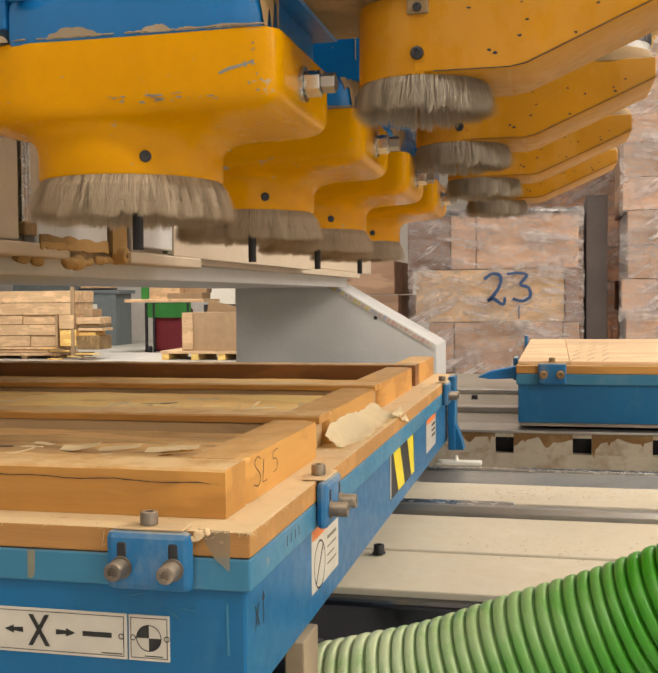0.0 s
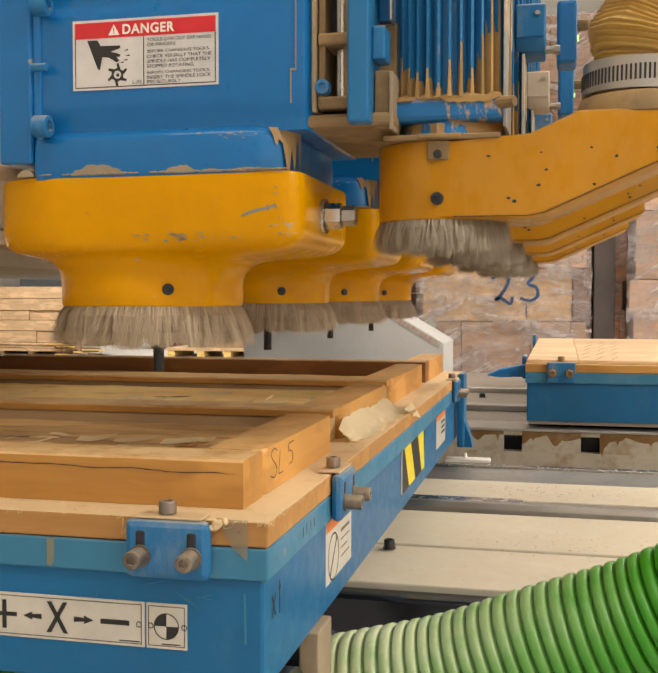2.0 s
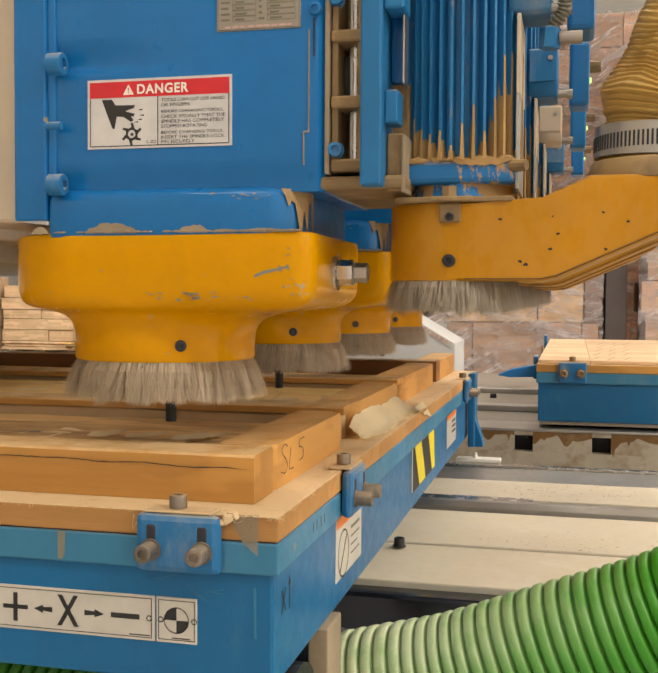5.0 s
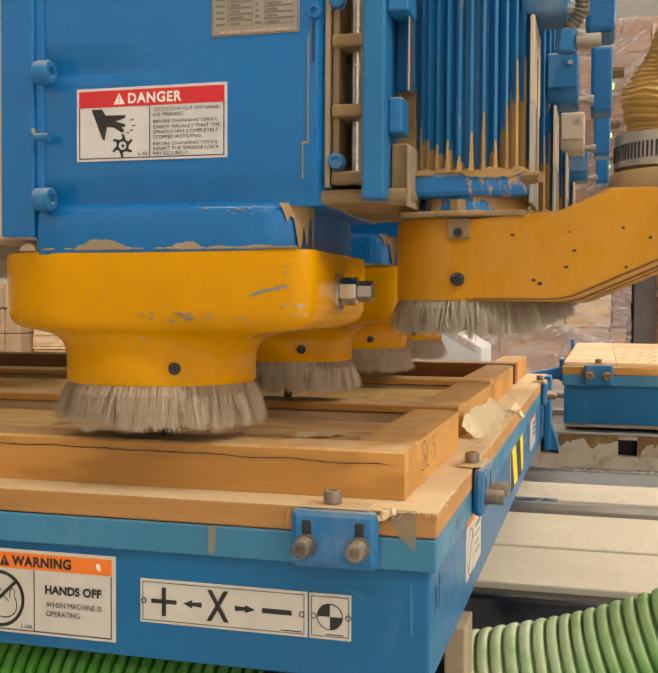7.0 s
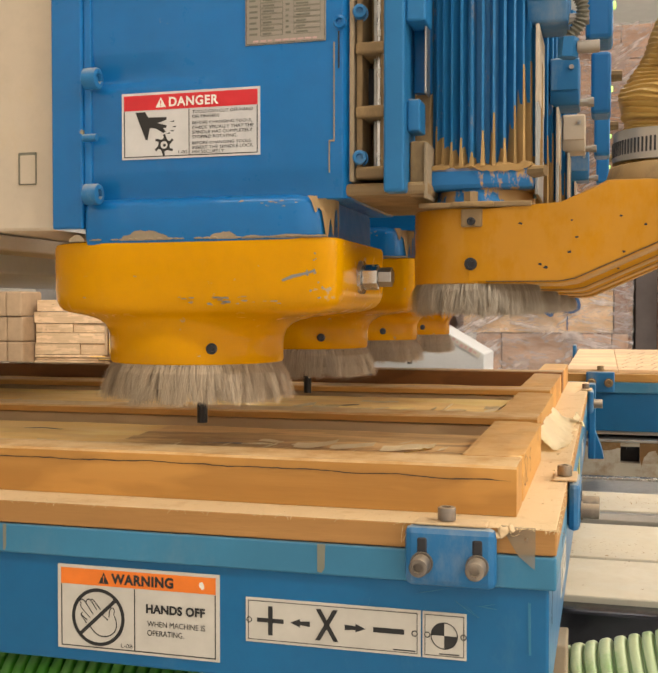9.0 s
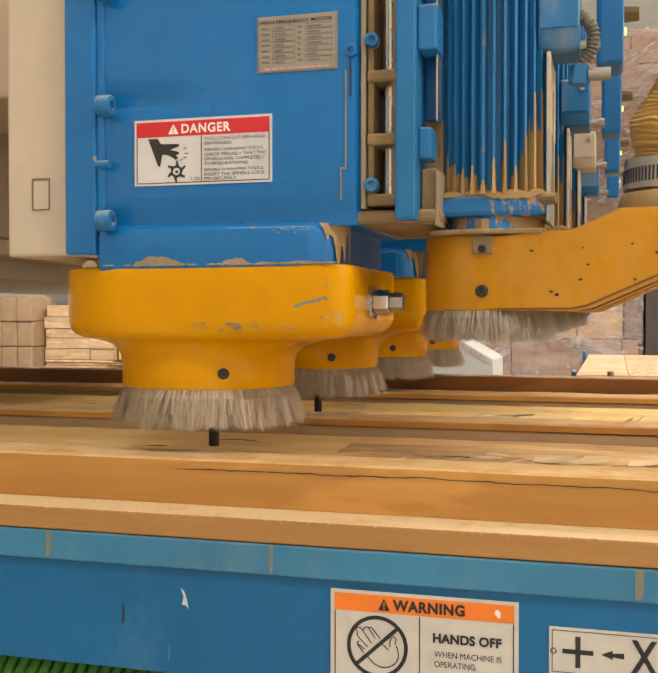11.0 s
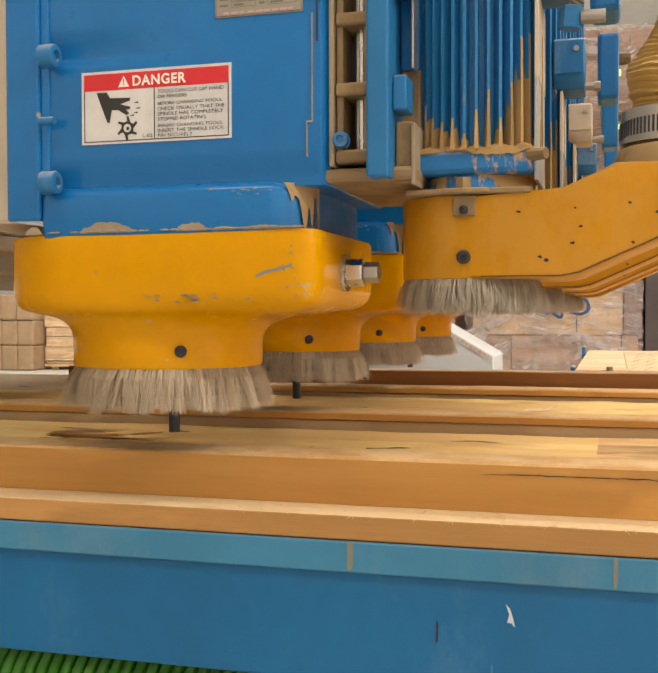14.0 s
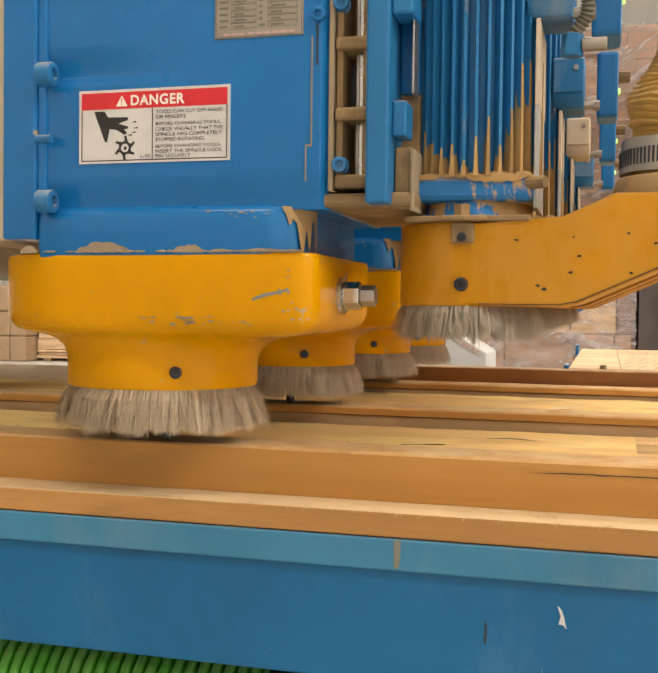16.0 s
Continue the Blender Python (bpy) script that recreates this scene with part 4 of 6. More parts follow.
        flat([(cx_ + rr * gk.uniform(0.6, 1.4) * math.cos(u * math.tau / 7), cz_ + 0.75 * rr * gk.uniform(0.5, 1.3) * math.sin(u * math.tau / 7)) for u in range(7)], 0, "-y", M_DARK, h, "paint_chip", 0.2, (0, 77.95, 0))
    part("arm_clip", box(99, 115, 76, 80, 1315, 1329, 1.2), M_DUSTSTEEL, h)
    part("clip_tongue", box(92, 124, 72, 96, 1330.5, 1334, 1), M_DUSTSTEEL, h)
    socket_bolt((107, 71.5, 1319), (0, -1, 0), 3.2, 3, h, M_DARK, "clip_screw", False)
    part("clip_nut", cyl((106, 82, 1334), (106, 82, 1342), 6, None, 6), M_DUSTSTEEL, h)
    socket_bolt((106.4, 75, 1287), (0, -1, 0), 4.8, 3, h, M_DARK, "hood_screw", False)
    part("arm_seam", prism([(118, 1274), (172, 1274), (184, 1276.2), (303, 1329), (303, 1328.3), (184, 1275.4), (172, 1273.3), (118, 1273.3)], "y", 77.5, 78.4), M_DARK, h)
    v, f = bristles(105, 128, 1273, 1251, 49, 55, 8200, 8, 0.3, 12)
    mesh_part("brush_skirt", v, f, M_BRISTLE_GREY, h, "matted grey-brown bristle ring", "stuff")
    gm = random.Random(6)
    for k in range(34):
        a = k * math.tau / 34
        if math.sin(a) > 0.3:
            continue
        top = 1364 + gm.choice((10, 18, 28, 40, 66)) * (0.35 + 0.9 * (math.cos(a) + 1) / 2)
        ca, sa = math.cos(a), math.sin(a)
        stack = [[(mx + ca * r - sa * w_, my + sa * r + ca * w_, z) for r, w_ in ((ri, -wd), (ro, -wd * 0.7), (ro, wd * 0.7), (ri, wd))] for z, ri, ro, wd in ((1361, 36, 46, 2.4), (1368, 37, 46, 1.7), (top - 4, 41, 45.6, 1.15), (top, 44, 45.3, 1.0))]
        part("fin_dust", rings(stack), M_DUST, h)
    # junction box on the motor
    part("junction_box", prism([(96, 1522), (92, 1518), (92, 1484), (98, 1471), (146, 1471), (146, 1522)], "x", 146, 177, 2.5), M_CLAMP, h, "dusty blue junction box", True)
    part("box_lid_edge", box(147.5, 176, 90.4, 92.4, 1486, 1519, 0.8), M_CLAMP, h)
    part("box_screw", cyl((169, 90.4, 1510), (169, 88, 1510), 2.6, None, 12), M_STEEL, h)
    part("cable_gland", cyl((176, 112, 1476), (186, 112, 1476), 4.2, 4.2, 8), M_PLATE, h, "brass cable gland")
    part("gland_nut", cyl((186, 112, 1476), (192, 112, 1476), 5.6, 5.2, 6), M_PLATE, h)
    part("valve_box", box(188, 210, 168, 214, 1474, 1544, 4), M_PLASTICBLUE, h, "bright blue valve box")
    part("valve_led", box(209, 212, 176, 182, 1500, 1506, 1), M_LED, h)
    part("valve_fitting", cyl((210, 190, 1520), (222, 190, 1520), 7, 6, 8), M_DUSTSTEEL, h)
    part("mount_bracket", box(153, 155.5, 92, 160, 1340, 1410, 0.6), M_GREYPAINT, h)
    part("mount_bracket", box(153, 156, 92, 160, 1410, 1469, 0.6), M_CREAM, h)
    # hose on the arm
    part("hose_collar", cyl((255, 128, 1346), (255, 128, 1362), 52, 47, 36, None, 2), M_DUSTSTEEL, h, "", True)
    part("hose_clamp", cyl((255, 128, 1363), (256, 128, 1386), 45.5, None, 40), M_STEEL, h, "steel worm-drive hose clamp", True)
    slots = bmesh.new()
    for k in range(44):
        a = math.pi + k * math.pi / 44
        cyl((255.4 + 45.4 * math.cos(a), 128 + 45.4 * math.sin(a), 1369), (255.5 + 45.4 * math.cos(a), 128 + 45.4 * math.sin(a), 1380), 0.8, None, 6, slots)
    part("perforation", slots, M_DARK, h)["kind"] = "stuff"
    pts = spline([(255, 128, 1350), (258, 128, 1390), (276, 128, 1440), (306, 128, 1510), (350, 128, 1600), (410, 128, 1700)], 420)
    rad = [43.5 + 1.3 * math.sin(i * math.tau / 5.6 + 2.2 * noise.noise(Vector((i * 0.06, 1, 1)))) + 3.0 * noise.noise(Vector((i * 0.045, 4, 2))) + 5.5 * math.exp(-((i - 108) / 14) ** 2) - (3.5 if i < 84 else 0) for i in range(420)]
    sleeve = tube(pts, rad, 36)
    for v in sleeve.verts:
        v.co += (Vector(noise.noise_vector(v.co * 0.03)) * 4.5 + Vector(noise.noise_vector(v.co * 0.11)) * 1.2) * max(0.0, min(1.0, (v.co.z - 1388) / 20))
    part("suction_hose", sleeve, M_YHOSE, h, "translucent amber corrugated suction hose", True)
    return h


first_router = router_head()
PITCH = 0.3283
routers = [first_router] + [copy_thing(first_router, Matrix.Translation(first_router.location + Vector((0, PITCH * k, 0)))) for k in (1, 2, 3)]
first_motor = motor_head()
motors = [first_motor] + [copy_thing(first_motor, Matrix.Translation(first_motor.location + Vector((0, PITCH * k, 0)))) for k in (1, 2, 3)]
# corrugated conduit and its fitting under the nearest junction box
part("conduit", tube(spline([(176, 108, 1500), (186, 108, 1488), (186, 110, 1474), (178, 112, 1462)], 60), [4.6 + 0.9 * math.sin(i * 1.5) for i in range(60)], 14), M_BROWN_AND_SHADE, first_motor, "brown corrugated conduit", True)
part("conduit_fitting", cyl((176, 112, 1446), (177, 112, 1462), 8, 7.5, 6, None, 1), M_BLUE_DUSTY, first_motor)
part("fitting_stub", cyl((183, 112, 1454), (200, 112, 1454), 5, 5, 10, None, 0.8), M_PLATE, first_motor, "brass stub fitting", True)
for c in motors[2].children:
    if c.name.startswith(("junction_box", "box_lid_edge")):
        c.material_slots[0].link = "OBJECT"
        c.material_slots[0].material = M_CREAM

# ---- labels on the front router head ----
h = first_router
LY = 54.4
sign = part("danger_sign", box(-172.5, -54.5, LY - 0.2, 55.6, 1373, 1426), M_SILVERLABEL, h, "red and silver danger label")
O = (0, LY - 0.3, 0)
flat(rect(-170.5, -56.5, 1412, 1424), 0, "-y", M_RED, sign, "header_band", 0.15, O)
flat([(-142.6, 1413.8), (-133.6, 1413.8), (-138.1, 1421.8)], 0, "-y", M_WHITEPRINT, sign, "warning_triangle", 0.3, O)
lettering("!", -138.6, LY - 0.7, 1414.8, 1.0, 4.6, "-y", M_RED, sign, 0.02)
lettering("DANGER", -131, LY - 0.6, 1414, 42, 7.6, "-y", M_WHITEPRINT, sign, 0.03, spacing=1.12)
for r_ in (rect(-170.5, -169.8, 1375, 1412), rect(-57.2, -56.5, 1375, 1412), rect(-170.5, -56.5, 1374.6, 1375.3), rect(-114.3, -113.7, 1375, 1412)):
    flat(r_, 0, "-y", M_BLACK, sign, "border", 0.12, O)


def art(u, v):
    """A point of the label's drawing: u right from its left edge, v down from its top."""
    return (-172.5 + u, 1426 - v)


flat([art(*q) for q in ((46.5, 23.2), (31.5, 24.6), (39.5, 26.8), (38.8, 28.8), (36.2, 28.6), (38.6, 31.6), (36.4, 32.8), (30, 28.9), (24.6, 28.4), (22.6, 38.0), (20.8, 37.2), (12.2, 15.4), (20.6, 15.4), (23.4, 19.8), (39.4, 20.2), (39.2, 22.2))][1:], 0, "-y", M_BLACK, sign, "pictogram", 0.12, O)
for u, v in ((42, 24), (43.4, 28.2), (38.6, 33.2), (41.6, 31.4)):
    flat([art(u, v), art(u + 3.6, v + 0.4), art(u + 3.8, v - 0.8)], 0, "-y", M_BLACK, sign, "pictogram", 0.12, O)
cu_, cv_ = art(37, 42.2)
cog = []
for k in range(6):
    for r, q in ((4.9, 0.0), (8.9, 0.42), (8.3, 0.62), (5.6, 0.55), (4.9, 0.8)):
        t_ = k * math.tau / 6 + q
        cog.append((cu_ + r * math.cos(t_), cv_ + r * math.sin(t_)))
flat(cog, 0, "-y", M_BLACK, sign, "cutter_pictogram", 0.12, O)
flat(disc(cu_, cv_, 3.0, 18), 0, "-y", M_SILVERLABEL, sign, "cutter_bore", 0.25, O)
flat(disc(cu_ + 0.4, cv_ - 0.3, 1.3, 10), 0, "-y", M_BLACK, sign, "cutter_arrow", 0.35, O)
for body, z, w in (("TOOLS CAN CUT OFF HAND", 1407.6, 51), ("OR FINGERS", 1403.9, 23), ("BEFORE CHANGING TOOLS,", 1398.8, 50), ("CHECK VISUALLY THAT THE", 1395.1, 51.5),
                   ("SPINDLE HAS COMPLETELY", 1391.4, 50.5), ("STOPPED ROTATING.", 1387.7, 38), ("BEFORE CHANGING TOOLS,", 1382.8, 50), ("INSERT THE SPINDLE LOCK", 1379.4, 51), ("PIN SECURELY", 1376.0, 27)):
    lettering(body, -111.2, LY - 0.6, z, w, 2.5, "-y", M_BLACK, sign)
lettering("L-02", -123, LY - 0.6, 1376.4, 7.5, 2.4, "-y", M_BLACK, sign)
plate = part("spec_plate", box(-66.5, -1.5, LY - 0.4, 55.6, 1457.5, 1501, 0.3), M_PLATE, h, "tarnished motor rating plate")
PO = (0, LY - 0.5, 0)
lettering("HIGH FREQUENCY MOTOR", -63.5, LY - 0.8, 1494.5, 58, 3.2, "-y", M_BLACK, plate, 0.01)
for r_ in (rect(-65.6, -2.4, 1458.2, 1458.5), rect(-65.6, -65.3, 1458.2, 1500), rect(-2.7, -2.4, 1458.2, 1500)):
    flat(r_, 0, "-y", M_INK, plate, "border", 0.08, PO)
gq = random.Random(77)
for r_ in range(7):
    z = 1490.3 - r_ * 4.3
    for u0, u1 in ((-63, -56), (-33.5, -29)):
        flat(rect(u0, u1 - gq.uniform(0, 2.5), z + 0.4, z + 2.0), 0, "-y", M_BROWN_AND_SHADE, plate, "print_bar", 0.1, PO)
    for u0, u1 in ((-54, -36), (-27, -6)):
        for v_ in (z - 0.5, z + 3.1):
            flat(rect(u0, u1, v_, v_ + 0.3), 0, "-y", M_BROWN_AND_SHADE, plate, "cell_line", 0.1, PO)
        for v_ in (u0, u1):
            flat(rect(v_, v_ + 0.3, z - 0.5, z + 3.4), 0, "-y", M_BROWN_AND_SHADE, plate, "cell_line", 0.1, PO)
        flat(rect(u0 + 2, u0 + gq.uniform(8, 14), z + 0.5, z + 1.9), 0, "-y", M_BROWN_AND_SHADE, plate, "print_bar", 0.1, PO)
for k in range(9):
    flat(rect(-60 + k * 6, -60 + k * 6 + gq.uniform(3.4, 5.4), 1459.6, 1461.0), 0, "-y", M_FADED, plate, "print_bar", 0.1, PO)
socket_bolt((10, 50, 1470), (0, -1, 0), 5, 5, h, M_BLUE, "plate_bolt", False)

M_BARE = plain("bare_metal_scar", (0.22, 0.22, 0.21), 0.5)
def scar(points):
    flat(points, 0, "-y", M_BARE, h, "paint_scar", 0.5, (0, 50.9, 0))
scar([(-36, 1275.5), (-28, 1279), (-14, 1281.5), (-9, 1283.5), (-9, 1281.5), (-16, 1279.4), (-27, 1276.8), (-35, 1274)])
gz = random.Random(70)
for q in range(30):
    near_corner = q % 3 == 0
    u, v, s_ = (gz.uniform(-16, -2), gz.uniform(1258, 1296), gz.uniform(0.8, 1.9)) if near_corner else (gz.gauss(-86, 26), gz.uniform(1256, 1263), gz.uniform(0.7, 2.6))
    scar([(u + s_ * gz.uniform(0.5, 1.5) * math.cos(a_ * math.tau / 7) * (0.7 if near_corner else 1.5), v + s_ * gz.uniform(0.3, 0.9) * math.sin(a_ * math.tau / 7) * (1 if near_corner else 0.5)) for a_ in range(7)])
for u, v, s_ in ((-96, 1257, 2.4), (-72, 1257, 1.6), (-160, 1279, 1.6), (-205, 1262, 1.4)):
    scar([(u - s_, v), (u - s_ * 0.3, v + s_ * 0.28), (u + s_, v + s_ * 0.12), (u + s_ * 0.2, v - s_ * 0.2)])

# ---- moving table ----
table = thing("sliding_table", (-1000, 700, 780), "bright blue sliding machine table with fibreboard top", "machine table", "machine tables")
TL, TW = -2600, 1432
part("body", box(TL, -5, 4, TW - 4, 826, 909, 2), M_TABLE, table)
part("rim", box(TL, 0, 0, TW, 908, 931, 1.5), M_LIP, table, "pale worn blue rim")
part("runner", box(TL, -140, 884, 928, 786, 826, 2), M_DUSTSTEEL, table)
board = thing("spoil_board", (-1000, 700, 931), "brown fibreboard sheet dusted with fine sawdust", "board")
part("sheet", box(TL, 0, 0, TW, 931.9, 949.5, 1.2), M_MDF, board)
# The shaded gap between rim and board, drawn as a dark strip.
part("underlay", box(TL + 2, -2.2, 2.2, TW - 2, 931.1, 932.2), M_DARK, board, "dark strip painting the shaded gap under the board")


def clamp(cx, front, parent):
    """Blue clamp on the front edge; on the end edge when front is False."""
    def P(u, d, z):
        return (cx + u, -d, z) if front else (d, cx + u, z)
    def B(u0, u1, d0, d1, z0, z1, bev):
        return box(cx + u0, cx + u1, -d1, -d0, z0, z1, bev) if front else box(d0, d1, cx + u0, cx + u1, z0, z1, bev)
    out = (0, -1, 0) if front else (1, 0, 0)
    c = part("clamp", B(-31.5, 31.5, 0.6, 11, 908, 950, 5), M_CLAMP, parent, "blue steel edge clamp filmed with dust")
    part("clamp_lip", B(-25, 25, -12, 8, 950.2, 951.8, 0.7), M_TAPE, c)
    for u in (-19, 19):
        # Dark pad on the face, painting the shade inside the bolt slot.
        part("slot", B(u - 4.2, u + 4.2, 9, 11.5, 922, 943, 2), M_DARK, c)
        socket_bolt(P(u, 27, 924.5), out, 6.5, 14, c, M_BOLT)
    socket_bolt(P(-4, -3, 961.5), (0, 0, 1), 6.4, 9, c, M_BOLT, "bolt", False)
    return c


clamp(-71, True, table)
clamp(-1080, True, table)
clamp(-1900, True, table)
for cy in (222, 1225):
    clamp(cy, False, table)
part("corner_bracket", box(0.5, 14, 1290, 1340, 812, 955, 3), M_TABLE, table)
part("bracket_foot", prism([(0.5, 812), (0.5, 880), (8, 880), (26, 830), (30, 812)], "y", 1296, 1334, 1.5), M_TABLE, table)
part("hose_bracket", box(-15, 2, 140, 190, 640, 826, 1.5), M_GREYDUST, table, "cream hose bracket")

# warning label and axis label on the front
FY = 3.2
w = part("warning_sign", box(-379, -244.5, FY, 4.4, 836, 901.5), M_LABEL, table, "orange and cream warning label")
O = (0, FY - 0.1, 0)
flat(rect(-376, -247.5, 886.5, 899), 0, "-y", M_ORANGE, w, "header_band", 0.15, O)
flat([(-343.8, 888.3), (-335, 888.3), (-339.4, 897)], 0, "-y", M_BLACK, w, "warning_triangle", 0.25, O)
lettering("!", -339.8, FY - 0.6, 889.4, 1.0, 5.0, "-y", M_ORANGE, w, 0.02)
lettering("WARNING", -333, FY - 0.5, 888.6, 51.5, 8.2, "-y", M_BLACK, w, 0.045, spacing=1.1)
flat([(-258.6, 889.2), (-256.6, 890.4), (-256.8, 893.4), (-258.4, 895.4), (-260.4, 894.6), (-260.8, 892), (-259.6, 891)], 0, "-y", M_WHITEPRINT, w, "torn_spot", 0.2, O)
for r_ in (rect(-376, -375.2, 838.5, 886), rect(-248.3, -247.5, 838.5, 886), rect(-376, -247.5, 838, 838.8), rect(-314, -313.2, 838.5, 886)):
    flat(r_, 0, "-y", M_BLACK, w, "border", 0.12, O)
ring_print(-344.3, 862, 19.6, 22.4, O, "-y", M_BLACK, w, "prohibition_ring")
flat([(-360.6, 849.2), (-358.6, 847.2), (-328.6, 875), (-330.6, 877)], 0, "-y", M_BLACK, w, "prohibition_bar", 0.3, O)
for line in (((0, 3), (-1.4, 5.6), (0.8, 6.8), (3, 5.4), (10, -5)), ((4, 5), (5.4, 7.2), (8, 6.6), (13, -1)), ((8, 6.6), (10, 7.2), (16.4, -0.6)), ((-0.6, 2.6), (0.4, -0.6), (7.4, -8)),
             ((1, -3.8), (-0.2, -6), (1.6, -7.4), (5, -10)), ((-0.4, -6.4), (4.4, -13)), ((23.4, -6.5), (24, -0.8), (26, 1.6), (28, 0), (27.4, -4.4)), ((28, -5), (29.6, -10), (29, -16.6), (24.6, -21.4), (18, -23), (12, -20.6), (7.4, -15.6)), ((17, -4), (22.6, -9))):
    stroke([(-358.6 + u * 1.0, 868.6 + v * 0.92) for u, v in line], 0.55, FY - 0.3, M_BLACK, w, "pictogram")
lettering("HANDS OFF", -304, FY - 0.5, 868.5, 48, 7.0, "-y", M_BLACK, w, 0.045, spacing=1.05)
lettering("WHEN MACHINE IS", -303, FY - 0.5, 858.5, 47, 4.2, "-y", M_BLACK, w)
lettering("OPERATING.", -303, FY - 0.5, 851.5, 30, 4.2, "-y", M_BLACK, w)
lettering("L-08", -325, FY - 0.5, 840.3, 9.5, 3, "-y", M_BLACK, w)
x_ = part("axis_sign", box(-224, -93.2, FY, 4.4, 854, 887, 0.3), M_LABEL, table, "cream axis direction label")
xo = part("datum_sign", box(-92, -61, FY, 4.4, 854, 887, 0.3), M_LABEL, table, "cream label with a quartered disc")
for par, a, b in ((x_, -222, -95.5), (xo, -90.4, -62.6)):
    for r_ in (rect(a, b, 856, 856.5), rect(a, b, 884.5, 885), rect(a, a + 0.5, 856, 885), rect(b - 0.5, b, 856, 885)):
        flat(r_, 0, "-y", M_BLACK, par, "border", 0.1, O)
flat(rect(-215, -194.5, 869.2, 872.4), 0, "-y", M_BLACK, x_, "plus", 0.12, O)
flat(rect(-206.4, -203, 860, 881.4), 0, "-y", M_BLACK, x_, "plus", 0.25, O)
flat([(-189.5, 870.6), (-182, 873.8), (-182, 872), (-174.5, 872.6), (-174.5, 868.6), (-182, 869.4), (-182, 867.6)], 0, "-y", M_BLACK, x_, "arrow", 0.12, O)
lettering("X", -170.5, FY - 0.5, 859.5, 17.5, 23, "-y", M_BLACK, x_, 0.02)
flat([(-133, 870.6), (-140.5, 873.8), (-140.5, 872), (-148.5, 872.6), (-148.5, 868.6), (-140.5, 869.4), (-140.5, 867.6)], 0, "-y", M_BLACK, x_, "arrow", 0.12, O)
flat(rect(-127.5, -105, 868.9, 872.6), 0, "-y", M_BLACK, x_, "minus", 0.12, O)
flat(rect(-113, -97, 857.4, 858.2), 0, "-y", M_BLACK, x_, "print_bar", 0.1, O)
ring_print(-76.5, 870.5, 8.9, 9.6, O, "-y", M_BLACK, xo, "disc_ring")
flat(disc(-76.5, 870.5, 9, 12, math.pi / 2, math.pi, True), 0, "-y", M_BLACK, xo, "disc_quarter", 0.12, O)
flat(disc(-76.5, 870.5, 9, 12, -math.pi / 2, 0, True), 0, "-y", M_BLACK, xo, "disc_quarter", 0.12, O)
flat(rect(-80, -66, 857.2, 858), 0, "-y", M_BLACK, xo, "print_bar", 0.1, O)
for u, pr in ((-221, x_), (-97.5, x_), (-88.5, xo), (-63, xo)):
    ring_print(u, 870.5, 1.5, 2.2, O, "-y", M_BLACK, pr, "rivet_mark")

gs = random.Random(19)
for q in range(9):
    x, z = gs.uniform(-150, -20), gs.uniform(868, 900)
    l, an = gs.uniform(8, 30), gs.choice((-0.9, -0.5, 0.4, 1.2)) + gs.gauss(0, 0.2)
    dx_, dz_ = l * math.cos(an), l * math.sin(an) * 0.5
    flat([(x, z), (x + dx_ * 0.5, z + dz_ * 0.5 - 0.5), (x + dx_, z + dz_), (x + dx_ * 0.5, z + dz_ * 0.5 + 0.15)][::1 if dx_ > 0 else -1], 0, "-y", M_LIP, table, "scratch", 0.2, (0, 3.6, 0))
flat([(-496, 880), (-494.5, 886), (-497, 893), (-494, 890), (-492, 884), (-490.5, 877), (-493, 880)], 0, "-y", M_SILVERLABEL, table, "paint_scar", 0.2, (0, 3.6, 0))
flat([(-546, 862), (-544.6, 862), (-544.2, 875), (-545.6, 878)], 0, "-y", M_INK, table, "scratch", 0.2, (0, 3.6, 0))
flat([(-508, 836), (-506.6, 836), (-505.8, 848), (-507, 850)], 0, "-y", M_LIP, table, "scratch", 0.2, (0, 3.6, 0))
flat([(-18.4, 862), (-16.6, 862), (-17.2, 898), (-19, 898)], 0, "-y", M_LIP, table, "scratch", 0.2, (0, 3.6, 0))
for u, w_ in ((-168, 6), (-425, 3), (-610, 5)):
    flat([(u, 910.5), (u + w_ * 0.5, 909.6), (u + w_ * 0.9, 913), (u + w_, 930.5), (u, 930.5)], 0, "-y", M_GLUE, table, "glue_run", 0.15, (0, -0.1, 0))

# stickers on the table's end
SX = -4.6
s1 = part("end_sign", box(-5.5, SX, 196, 306, 848, 910), M_LABEL, table, "cream warning label with an orange top")
flat(rect(199, 303, 895, 908), 0, "+x", M_ORANGE, s1, "header_band", 0.15, (SX, 0, 0))
ring_print(226, 869, 20.2, 22, (SX, 0, 0), "+x", M_BLACK, s1, "prohibition_ring")
flat([(211, 854), (213, 853), (241, 884), (239.4, 885.4)], 0, "+x", M_BLACK, s1, "prohibition_bar", 0.2, (SX, 0, 0))
for k, (a, b, t) in enumerate(((258, 296, 3), (258, 296, 1.6), (258, 286, 1.6), (258, 295, 1.6))):
    flat(rect(a, b, 884 - k * 8, 884 - k * 8 + t), 0, "+x", M_BROWN_AND_SHADE, s1, "print_bar", 0.15, (SX, 0, 0))
s2 = part("hazard_sign", box(-5.5, SX, 625, 852, 846, 908), M_BLACK, table, "black and yellow hazard sticker")
